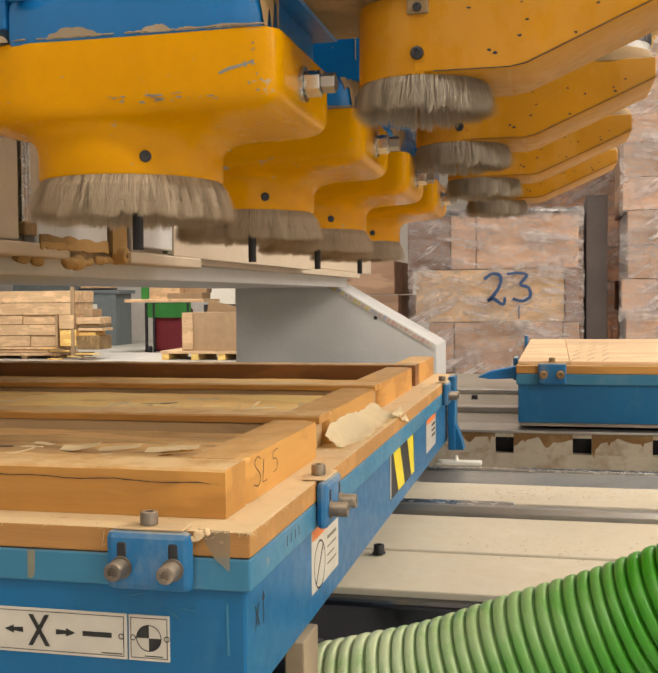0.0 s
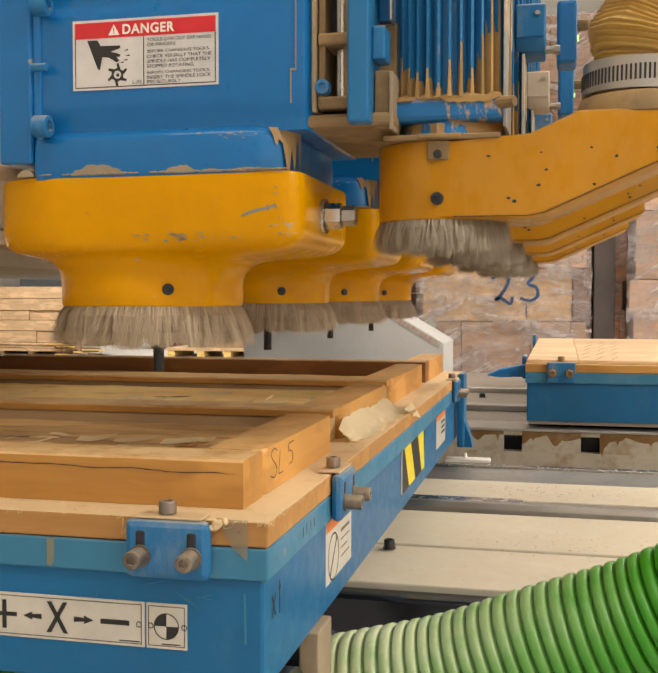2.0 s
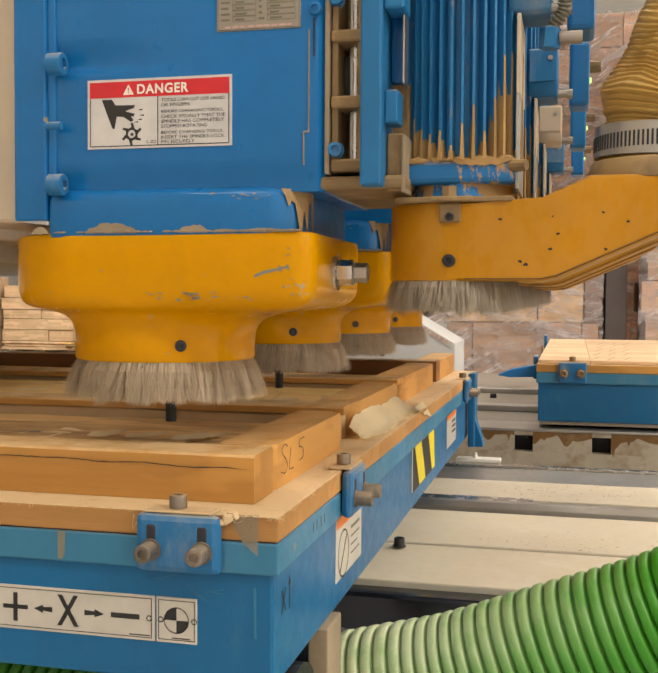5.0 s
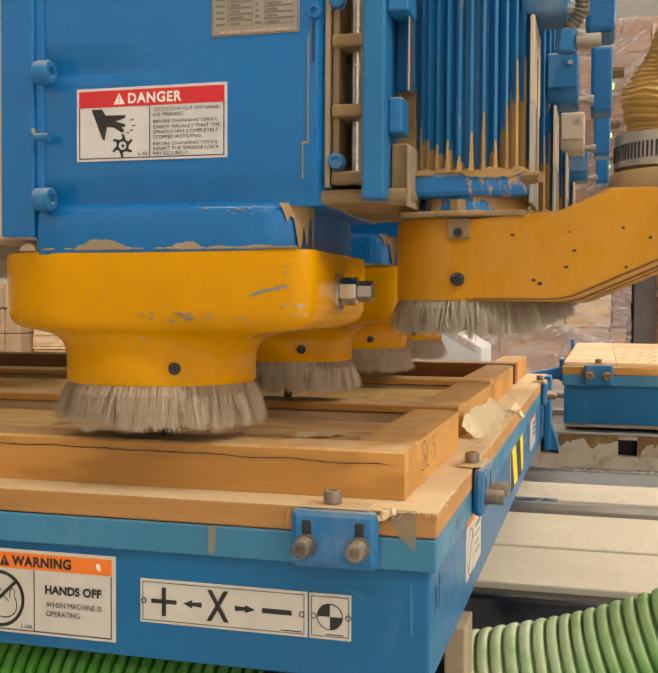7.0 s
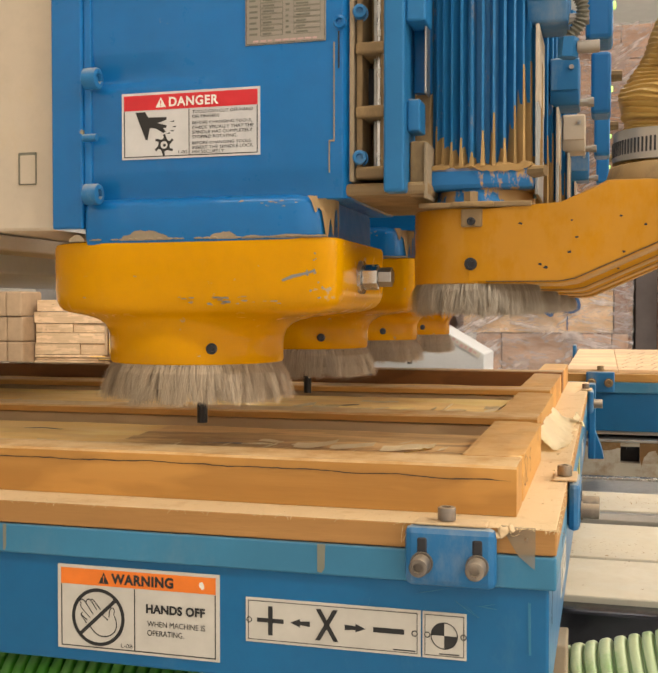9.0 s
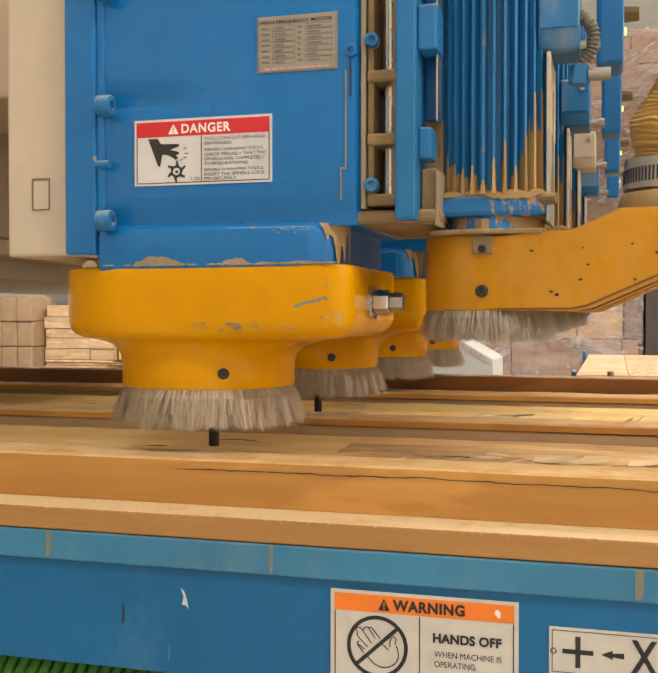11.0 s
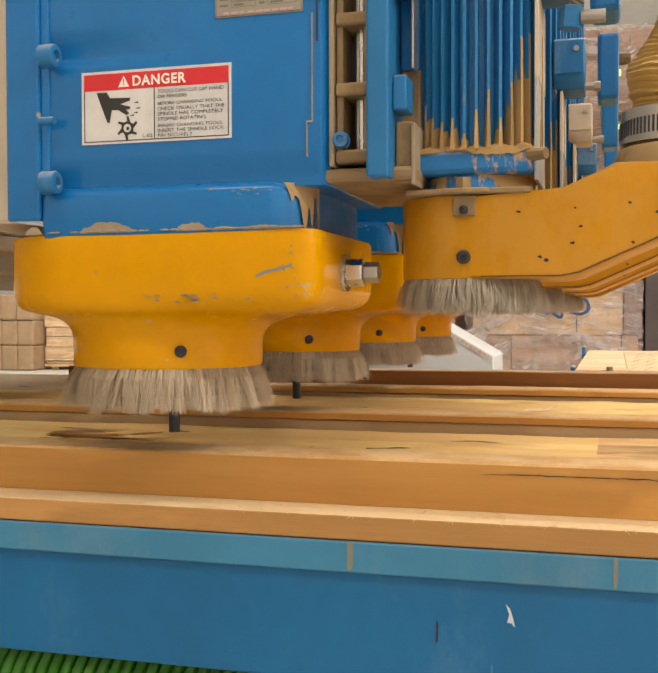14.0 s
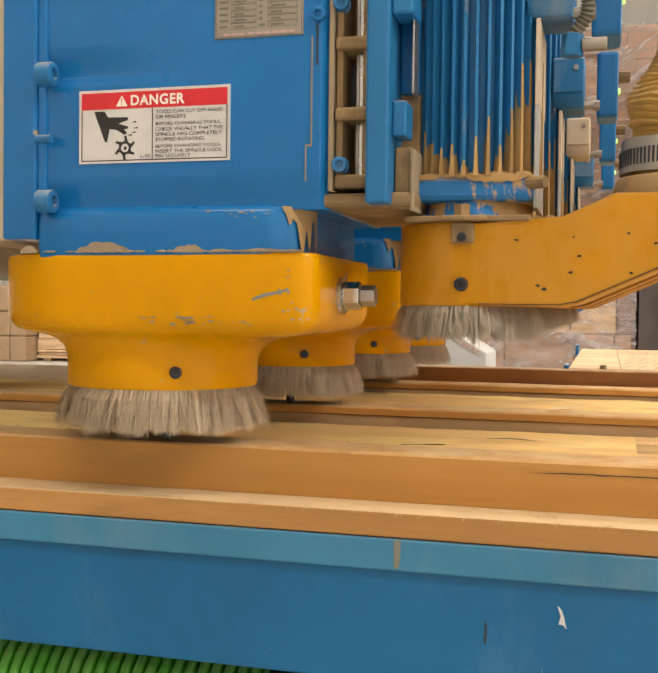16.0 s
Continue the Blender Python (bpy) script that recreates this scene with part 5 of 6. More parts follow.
flat([(650, 907), (708, 907), (752, 847), (694, 847)], 0, "+x", M_HAZARD, s2, "stripe", 0.2, (SX, 0, 0))
flat([(778, 907), (838, 907), (849, 847), (818, 847)], 0, "+x", M_HAZARD, s2, "stripe", 0.2, (SX, 0, 0))
flat(rect(626, 633, 847, 907), 0, "+x", M_LABEL, s2, "edge", 0.2, (SX, 0, 0))
s3 = part("end_sign", box(-5.5, SX, 1000, 1130, 850, 910), M_LABEL, table, "cream warning label with an orange top")
flat(rect(1003, 1127, 896, 908), 0, "+x", M_ORANGE, s3, "header_band", 0.15, (SX, 0, 0))
for k in range(3):
    flat(rect(1070, 1120, 886 - k * 9, 890 - k * 9), 0, "+x", M_BLACK, s3, "print_bar", 0.15, (SX, 0, 0))
lettering("X", SX + 0.1, 24, 874, 13, 17, "+x", M_INK, table, name="pen_mark")
flat([(46, 872), (48, 872), (48.5, 890), (51, 890), (47, 897), (43.5, 890), (46.5, 890)], 0, "+x", M_INK, table, "pen_arrow", 0.1, (SX - 0.3, 0, 0))
for k, u in enumerate((96, 108, 122, 134)):
    flat([(u, 917), (u + 1.6, 917), (u + 3 - k, 925), (u + 1.4 - k, 925)], 0, "+x", M_INK, table, "pen_mark", 0.1, (0.1, 0, 0))

# ---- timber fixtures on the table ----
ZT, ZB = 986.0, 949.8
def strip_timber(parent, name, x0, x1, y0, y1, z0, z1, material, seed, bev=2.0, wob=0.8, label=""):
    """A board with slightly uneven edges."""
    g = random.Random(seed)
    n = max(2, int(abs(x1 - x0) / 45))
    stack = []
    ph = [g.uniform(0, 9) for _ in range(4)]
    for k in range(n + 1):
        x = x0 + (x1 - x0) * k / n
        e = [wob * noise.noise(Vector((x * 0.012, p, seed))) for p in ph]
        b = bev
        stack.append([(x, y0 + e[0], z0), (x, y0 + e[0], z1 - b + e[2]), (x, y0 + b + e[0], z1 + e[2]), (x, y1 - b + e[1], z1 + e[3]), (x, y1 + e[1], z1 - b + e[3]), (x, y1 + e[1], z0)])
    return part(name, rings(stack), material, parent, label)


def fixture(y0, y1, seed, xe, label, lx=-2300):
    f = thing("timber_fixture", (-800, (y0 + y1) / 2, ZB), label, "timber fixture", "timber fixtures")
    if 300 < y0 < 1000:
        strip_timber(f, "rail_base", lx, xe - 8, y0 + 2, y0 + 46, ZB, 977.6, M_GREYWOOD, seed + 1, 0.6)
        strip_timber(f, "front_rail", lx, xe, y0, y0 + 50, 978.6, ZT + 1, M_BOARD, seed, 1.8)
    else:
        # The farthest rail's shaded front is painted with a darker timber.
        strip_timber(f, "front_rail", lx, xe, y0, y0 + 48, ZB, ZT + (1.5 if y0 > 1000 else 0), M_BOARD_SHADE_STAIN if y0 > 1000 else M_BOARD, seed, 1.8)
    pts = rounded(xe - 46, xe + 0.3, y0 + 50.2, y1, 3, 13, 5)[::8]
    eb = prism(pts, "z", ZB, ZT, 0.0)
    bmesh.ops.bevel(eb, geom=[e for e in eb.edges if all(abs(v.co.z - ZT) < 0.1 for v in e.verts)], offset=4.5, segments=3, profile=0.5, affect="EDGES")
    part("end_block", eb, M_BOARDY, f)
    return f


FIX = [(38, 333), (362, 694), (728, 1105), (1140, 1424)]
fixtures = []
for k, (a, b) in enumerate(FIX):
    fixtures.append(fixture(a, b, 11 + 7 * k, (-30, -36, -42, -42)[k], "orange-brown timber fixture frame with rounded end block", (-2300, -2300, -1250, -1500)[k]))
# writing on the nearest end block and the long split in its front rail
def pen_stroke(points, parent):
    pts = spline([(0, u, v) for u, v in points], 24)
    bm = bmesh.new()
    prev = None
    for i, q in enumerate(pts):
        d = (pts[min(i + 1, 23)] - pts[max(i - 1, 0)]).normalized()
        n = Vector((0, -d.z, d.y)) * (0.75 + 0.3 * noise.noise(q * 0.2))
        cur = (bm.verts.new((-29.5, q.y + n.y, q.z + n.z * 0.6)), bm.verts.new((-29.5, q.y - n.y, q.z - n.z * 0.6)))
        if prev:
            bm.faces.new((prev[0], cur[0], cur[1], prev[1]))
        prev = cur
    return part("pen_letter", bm, M_INK, parent)


pen_stroke([(127, 980), (119, 983), (110, 980), (113, 975), (122, 970), (126, 964), (119, 959.5), (107, 962)], fixtures[0])
pen_stroke([(136, 979), (134, 970), (132, 961), (138, 960), (145, 960)], fixtures[0])
pen_stroke([(179, 981), (171, 981), (163, 980), (163, 974.5), (170, 974), (176, 970), (174, 964), (163, 963)], fixtures[0])


def crack_line(parent, x0, x1, y, zf, seed, thick=0.9):
    bm = bmesh.new()
    n = 110
    up, dn = [], []
    for k in range(n + 1):
        x = x0 + (x1 - x0) * k / n
        z = zf(k / n) + 1.4 * noise.noise(Vector((x * 0.03, seed, 0))) + 0.6 * noise.noise(Vector((x * 0.15, seed, 4)))
        t = thick * (0.7 + abs(noise.noise(Vector((x * 0.05, seed, 9)))) * 0.9) * min(1, k / 5 + 0.1, (n - k) / 5 + 0.1)
        up.append(bm.verts.new((x, y, z + t)))
        dn.append(bm.verts.new((x, y, z - t)))
    for k in range(n):
        bm.faces.new((dn[k], dn[k + 1], up[k + 1], up[k]))
    return part("split", bm, M_DARK, parent, "long drying split")


crack_line(fixtures[0], -520, -34, 36.9, lambda t: 977.5 - 2.5 * t + 2 * math.sin(t * 3), 3, 0.4)


def rough_height(x, y, seed):
    return noise.noise(Vector((x * 0.008, y * 0.05, seed))) + 0.5 * noise.noise(Vector((x * 0.03, y * 0.16, seed + 7)))


def open_slot(parent, x0, x1, y, wide, ztop, amp, seed):
    """A dark strip that paints a slot's shade along the uneven face of its board."""
    bm = bmesh.new()
    prev = None
    for i in range(15):
        t = i / 14
        x = x0 + (x1 - x0) * t
        w = wide * max(0.08, math.sin(math.pi * t)) ** 0.4 * (0.8 + 0.4 * noise.noise(Vector((x * 0.1, y, 3))))
        cur = [bm.verts.new((x, y + o, ztop + amp * rough_height(x, y + o, seed) + 0.9)) for o in (-w, 0, w)]
        if prev:
            bm.faces.new((prev[0], cur[0], cur[1], prev[1]))
            bm.faces.new((prev[1], cur[1], cur[2], prev[2]))
        prev = cur
    part("open_slot", bm, M_DARK, parent, "dark strip painting a slot and its shade")


def rough_board(parent, x0, x1, y0, y1, z0, z1, amp, material, seed):
    """A torn, uneven board; its upper face is a fine rough grid."""
    nx, ny = int((x1 - x0) / 9), 22
    bm = bmesh.new()
    grid = []
    for i in range(nx + 1):
        x = x0 + (x1 - x0) * i / nx
        row = []
        for j in range(ny + 1):
            y = y0 + (y1 - y0) * j / ny
            h = rough_height(x, y, seed)
            row.append(bm.verts.new((x, y, z1 + amp * h * (1 if 0 < j < ny else 0.4))))
        grid.append(row)
    for i in range(nx):
        for j in range(ny):
            bm.faces.new((grid[i][j], grid[i + 1][j], grid[i + 1][j + 1], grid[i][j + 1]))
    low = [[bm.verts.new((v.co.x, v.co.y, z0)) for v in (row[0], row[-1])] for row in grid]
    for i in range(nx):
        bm.faces.new((low[i][0], low[i + 1][0], grid[i + 1][0], grid[i][0]))
        bm.faces.new((grid[i][-1], grid[i + 1][-1], low[i + 1][1], low[i][1]))
    return part("board", bm, material, parent, "", True)


# work pieces held in the fixtures: rough torn boards lying lower than the rails
workpieces, tears = [], []
SLOTS = ((-650, -601, 224, 6), (-360, -293, 228, 6))
SLOT_FAR = (-328, -277, 580, 5)
TOPS = (968, 973, 961, 962)
for k, (a, b) in enumerate(FIX):
    xe = (-30, -36, -42, -42)[k] - 50
    lx = (-2280, -2280, -1240, -1490)[k]
    wp = thing("pine_board", (-800, (a + b) / 2, ZB), ("rough brown torn board with pale splinters", "rough pale pine board with splintered edges", "rough pale pine board with splintered edges", "rough brown torn board with pale splinters")[k], "board", "work boards")
    w0, w1, zt = a + 52, b + (22 if k < 3 else -4), TOPS[k]
    if k == 0:
        rough_board(wp, -440, xe, w0, w1, ZB + 0.2, zt, 3.6, M_TORN, 60)
        rough_board(wp, lx, -440, w0, w1, ZB + 0.2, zt, 3.6, M_ROUGH, 60)
    else:
        rough_board(wp, lx, xe, w0, w1, ZB + 0.2, zt, 3.2, M_TORN if k == 3 else M_ROUGH, 60 + k)
    g = random.Random(90 + k)
    bm = bmesh.new()
    for q in range(320 if k < 2 else 90):
        x = g.uniform(-1500, xe - 20)
        y = w0 + abs(g.gauss(0, 0.4)) * (w1 - w0) * 0.6
        if y > w1 - 12 or (x < -420 and g.random() < 0.85):
            continue
        big = q % 5 == 0
        l, wd, an = (g.uniform(26, 50), g.uniform(7, 14), g.gauss(0, 0.4)) if big else (g.uniform(8, 34), g.uniform(2, 8), g.gauss(0, 0.25))
        cu = g.uniform(1, 9) if big else g.uniform(0.2, 3)
        vs = []
        for s_ in range(9):
            t = s_ / 8
            wq = wd * (0.25 + math.sin(math.pi * min(1, t + 0.15)) * 0.75) * (0.85 + 0.3 * g.random())
            px_, py_ = x + math.cos(an) * l * t, y + math.sin(an) * l * t
            zz = zt + 0.4 + 3.4 * rough_height(px_, py_, 60 + k) + cu * t * t
            vs.append((bm.verts.new((px_, py_ - wq / 2, zz)), bm.verts.new((px_ + 2, py_ + wq / 2, zz + wd * 0.26))))
        for u, v in zip(vs, vs[1:]):
            bm.faces.new((u[0], v[0], v[1], u[1]))
    part("torn_fibre", bm, M_DUSTPALE, wp, "pale torn splinters")["kind"] = "stuff"
    for q in range(9):
        x = g.uniform(-1500, xe - 60)
        open_slot(wp, x, x + g.uniform(18, 60), g.uniform(w0 + 10, w1 - 40), g.uniform(0.8, 2.4), zt, 3.6 if k == 0 else 3.2, 60 + k)
    for xa, xb, ys, wide in (SLOTS if k == 0 else ()):
        open_slot(wp, xa, xb, ys, wide, zt, 3.6, 60)
    if k == 0:
        # Shadow between rail and board, and by the lifted splinter, painted as dark strips.
        open_slot(wp, -1240, -862, w0 + 6, 5, zt, 3.6, 60)
        open_slot(wp, -932, -868, 216, 4, zt, 3.6, 60)
        tears.append(wp)
    if k == 1:
        open_slot(wp, *SLOT_FAR, zt, 3.2, 61)
    workpieces.append(wp)

blob = bmesh.new()
for cx_, cy_, cz_, r_ in ((-36, -4, 948, 3.6), (-31, -2, 949.5, 2.6), (-40, -5, 946, 2.2)):
    bmesh.ops.create_icosphere(blob, subdivisions=3, radius=r_, matrix=Matrix.Translation((cx_, cy_, cz_)))
for v in blob.verts:
    v.co += Vector(noise.noise_vector(v.co * 0.2)) * 2.5
part("dust_clot", blob, M_TAPE, table, "clot of pale sawdust", True)
# masking tape and pale shavings at the ends
def ragged_sheet(name, material, parent, p00, p10, p01, p11, n, m, amp, seed, label=""):
    bm = bmesh.new()
    grid = []
    for i in range(n + 1):
        row = []
        for j in range(m + 1):
            u, v = i / n, j / m
            q = Vector(p00) * (1 - u) * (1 - v) + Vector(p10) * u * (1 - v) + Vector(p01) * (1 - u) * v + Vector(p11) * u * v
            q = q + Vector(noise.noise_vector(q * 0.045 + Vector((seed, 0, 0)))) * amp
            row.append(bm.verts.new(q))
        grid.append(row)
    for i in range(n):
        for j in range(m):
            bm.faces.new((grid[i][j], grid[i + 1][j], grid[i + 1][j + 1], grid[i][j + 1]))
    bmesh.ops.solidify(bm, geom=bm.faces[:], thickness=1.2)
    return part(name, bm, material, parent, label, True)


for wp in tears:
    ragged_sheet("torn_flap", M_TORN, wp, (-990, 218, 970), (-922, 220, 976), (-990, 252, 972), (-912, 256, 974), 16, 8, 3, 2, "torn brown splinter lifted off the board")
    ragged_sheet("torn_flap", M_ROUGH, wp, (-918, 214, 969.5), (-868, 220, 978), (-912, 236, 971), (-865, 242, 974), 14, 8, 3, 6)
    ragged_sheet("torn_flap", M_ROUGH, wp, (-152, 196, 969.5), (-124, 199, 978), (-148, 216, 970), (-122, 218, 974), 12, 8, 5, 9)
M_PULP = painted("torn_pale_fibre", (0.95, 0.82, 0.56), 0.9, vary=0.1, bump=0.5)
M_FILM = painted("clear_dusty_tape", (0.5, 0.42, 0.3), 0.3, vary=0.2, bump=0.2)
M_FILM.node_tree.nodes["Principled BSDF"].inputs["Alpha"].default_value = 0.5
ragged_sheet("tape", M_FILM, table, (-38, -1.2, 951.5), (-14, -1.2, 951), (-25, -1.6, 931), (-14, -1.6, 922), 8, 8, 0.8, 2, "torn strip of clear dusty tape")
def fibres(parent, n, seed, at, spread, reach):
    """Loose pale fibres and cobwebs clinging round a point."""
    g = random.Random(seed)
    bm = bmesh.new()
    for _ in range(n):
        p = Vector(at) + Vector((g.gauss(0, spread[0]), g.uniform(-1, 1) * spread[1], g.gauss(0, spread[2])))
        q = p + Vector((g.gauss(0, reach), g.gauss(0, reach * 0.12), g.gauss(0, reach * 0.6)))
        mid = (p + q) / 2 + Vector((g.gauss(0, 3), g.uniform(-2, 0), -abs(g.gauss(0, 4))))
        line = spline([p, mid, q], 9)
        tube(line, [0.07 + 0.07 * g.random() for _ in line], 4, bm)
    part("dust_fibres", bm, M_DUSTPALE, parent, "pale fibres and cobwebs", True)["kind"] = "stuff"


fibres(table, 14, 5, (-66, -6, 950), (20, 5, 2), 11)
fibres(table, 10, 7, (6, 224, 946), (4, 26, 6), 9)
frills = bmesh.new()
gf = random.Random(61)
for _ in range(300):
    end = gf.random() < 0.4
    p_ = Vector((-gf.random() ** 2 * 700, -0.2, 949.4)) if not end else Vector((0.2, gf.random() ** 1.6 * 1300, 949.4))
    q_ = p_ + (Vector((gf.gauss(0, 3), -gf.uniform(0.2, 2.2), -gf.uniform(-1.2, 2.6))) if not end else Vector((gf.uniform(0.2, 2.4), gf.gauss(0, 4), -gf.uniform(-1.5, 3))))
    tube(spline([p_, (p_ + q_) / 2 + Vector((0, 0, 0.8)), q_], 4), [0.26, 0.22, 0.17, 0.08], 4, frills)
part("edge_fuzz", frills, M_DUSTPALE, board, "fuzzy fibres on the board's edge", True)["kind"] = "stuff"
shav = thing("torn_paper_strip", (-20, 520, ZB), "torn pale fibre strip along the fixture end", "paper strip")


def pulp_strip(y0, y1, n=54, m=16):
    """A limp strip of torn fibre that leans on the block's end, slumps over the board and frays at its rim."""
    bm = bmesh.new()
    grid = []
    for i in range(n + 1):
        t = i / n
        y = y0 + (y1 - y0) * t
        high = 976 - 10 * t + 5 * noise.noise(Vector((t * 4, 1, 1))) - 12 * (1 - min(1, t * 6)) ** 2
        out = -5 + 5 * noise.noise(Vector((t * 7, 2, 8))) + 2.5 * noise.noise(Vector((t * 31, 2, 3))) - 10 * (1 - min(1, t * 5)) ** 2
        row = []
        for j in range(m + 1):
            q = j / m
            x = -35 + (out + 35) * q
            z = 951.5 + (high - 951.5) * (1 - q) ** 1.9 + 1.6 * math.sin(q * 5 + t * 9) * q * (1 - q) * 2
            x += 2.2 * noise.noise(Vector((t * 9, q * 3, 4)))
            row.append(bm.verts.new((x, y + 7 * noise.noise(Vector((q * 5, t * 3, 6))), z + 1.6 * noise.noise(Vector((t * 14, q * 4, 9))))))
        grid.append(row)
    for i in range(n):
        for j in range(m):
            bm.faces.new((grid[i][j], grid[i + 1][j], grid[i + 1][j + 1], grid[i][j + 1]))
    bmesh.ops.solidify(bm, geom=bm.faces[:], thickness=1.4)
    return bm


part("strip", pulp_strip(384, 692), M_PULP, shav, "", True)
ragged_sheet("curl", M_PULP, shav, (-10, 650, 953), (-7, 730, 957), (2, 655, 951), (4, 735, 936), 14, 6, 3, 8)
dustpile = thing("sawdust_drift", (-20, 700, ZB), "pale sawdust drift on the board's edge", "sawdust")
bm = bmesh.new()
gd = random.Random(12)
for q in range(900):
    x, y = gd.choice(((gd.uniform(-29, -2), gd.uniform(2, 1400)), (gd.uniform(-900, -30), gd.uniform(3, 36))))
    s = gd.uniform(0.4, 1.8)
    vs = [bm.verts.new((x + s * math.cos(a), y + s * math.sin(a), ZB + 0.15 + (s * 0.4 if i == 1 else 0))) for i, a in enumerate((gd.random() * 6, gd.random() * 6 + 2, gd.random() * 6 + 4))]
    bm.faces.new(vs)
part("grains", bm, M_DUSTPALE, dustpile)
dustpile["kind"] = "stuff"

# ---- green hose on the table's bracket ----
hose = thing("green_hose", (60, 60, 780), "bright green corrugated dust hose filmed with sawdust", "hose")
RIB = ((0.0, 44.8), (0.08, 45.0), (0.15, 49.2), (0.22, 50.8), (0.36, 51.4), (0.54, 51.5), (0.74, 51.3), (0.86, 50.4), (0.93, 48.6))


def ribbed(points, pitch):
    """Even ribs with narrow deep grooves along a smooth line: points and radii for a tube."""
    line = spline(points, 900)
    gone = [0.0]
    for p, q in zip(line, line[1:]):
        gone.append(gone[-1] + (q - p).length)
    at = [(k + u) * pitch for k in range(int(gone[-1] / pitch)) for u, _ in RIB]
    axes = [np.interp(at, gone, [p[i] for p in line]) for i in range(3)]
    return [tuple(map(float, p)) for p in zip(*axes)], [RIB[i % len(RIB)][1] for i in range(len(at))]


pts, rad = ribbed([(-10, 236, 738), (40, 233, 752), (106, 230, 771), (187, 224, 804), (259, 216, 833), (306, 207, 857), (372, 192, 891), (470, 170, 940), (600, 140, 1000)], 12.6)
part("hose_body", tube(pts, rad, 40), M_HOSE, hose, "", True)
part("end_cuff", cyl((-30, 238, 732), (2, 236, 742), 54, None, 32), M_DARK, hose)
low = thing("lower_green_hose", (-300, 60, 780), "dark green corrugated hose under the table", "hose")
pts, rad = ribbed([(-1500, 70, 770), (-900, 66, 770), (-300, 62, 772), (-30, 60, 770)], 10.6)
part("hose_body", tube(pts, rad, 28), M_HOSE_CLEAN, low, "", True)
part("end_cuff", cyl((-40, 60, 770), (0, 60, 770), 54, None, 32), M_DARK, low)

# ---- second table ----
far = thing("far_table", (700, 2100, 780), "blue machine table with a pale slotted timber top", "machine table", "machine tables")
part("body", box(123, 2400, 1596, 2760, 831, 916, 2), M_TABLE, far)
# Added grey filler that closes the dark shadow gap below the body.
part("runner", box(127, 2400, 1602, 2750, 823, 831.5, 1), M_PLATE, far)
part("rim", box(119, 2400, 1590, 2764, 915, 939, 2), M_LIP, far)
farboard = thing("plank_deck", (700, 2100, 940), "pale timber top made of long boards", "board")
part("sheet", box(119, 2400, 1590, 2764, 939.4, 957, 1.5), M_BOARD, farboard)
part("end_panel", box(122, 233, 1604, 2746, 957.3, 966, 2), M_PINE, farboard)
for k in range(6):
    y = 1604 + k * 190
    part("plank", box(233.5, 2396, y, y + 182, 957.3, 966, 2), M_PINE, farboard)
# Slanted dark staining on the planks.
for row in range(5):
    for k in range(3):
        x, y = 235 + k * 34 + row * 8, 1625 + row * 190
        part("pencil_mark", prism([(x, y), (x + 2.5, y), (x + 22, y + 120), (x + 19.5, y + 120)], "z", 966.1, 966.6), M_BOARD_SHADE_STAIN, farboard)
for cx_, pr in ((196, far), (900, far)):
    c = part("clamp", box(cx_ - 30, cx_ + 30, 1580, 1589.5, 917, 962, 3), M_CLAMP, pr, "blue steel edge clamp")
    for u in (-18, 18):
        socket_bolt((cx_ + u, 1566, 938), (0, -1, 0), 8, 12, c, M_DUSTSTEEL)
    socket_bolt((cx_, 1600, 974), (0, 0, 1), 7, 8, c, M_DUSTSTEEL)
part("lever", prism([(30, 926), (60, 940), (118, 952), (118, 924), (60, 922)], "y", 1640, 1670, 3), M_PLASTICBLUE, far, "bright blue lever")
part("end_clamp", box(108, 118.5, 1700, 1760, 915, 968, 3), M_CLAMP, far)
part("end_clamp", box(108, 118.5, 2560, 2620, 915, 985, 3), M_CLAMP, far)
part("lever_tip", cyl((70, 1650, 930), (110, 1650, 936), 9, 9, 12), M_WHITEPRINT, far)

# ---- wrapped timber stacks ----
def timber_stack(x0, x1, y, z0, z1, seed, label, heights):
    g = random.Random(seed)
    st = thing("timber_stack", ((x0 + x1) / 2, y + 400, 0), label, "timber stack", "timber stacks")
    part("pallet", box(x0, x1, y + 10, y + 800, 20, 140, 4), M_PINE, st)
    z = 142.0
    k = 0
    while z < z1:
        hgt = heights[k % len(heights)]
        x = x0 + g.uniform(-25, 25)
        while x < x1 - 60:
            wd = min(g.choice((180, 260, 420, 560)), x1 - x)
            part("timber_block", box(x, x + wd - 4, y + g.uniform(0, 26), y + 780, z, z + hgt - 4, 3), M_BLOCK, st)
            x += wd
        z += hgt
        k += 1
    return st, z


st1 = thing("timber_stack", (-100, 5190, 0), "stack of pale timber blocks in clear stretch wrap", "timber stack", "timber stacks")
part("pallet", box(-560, 330, 4800, 5590, 20, 140, 4), M_PINE, st1)
z1 = 1545
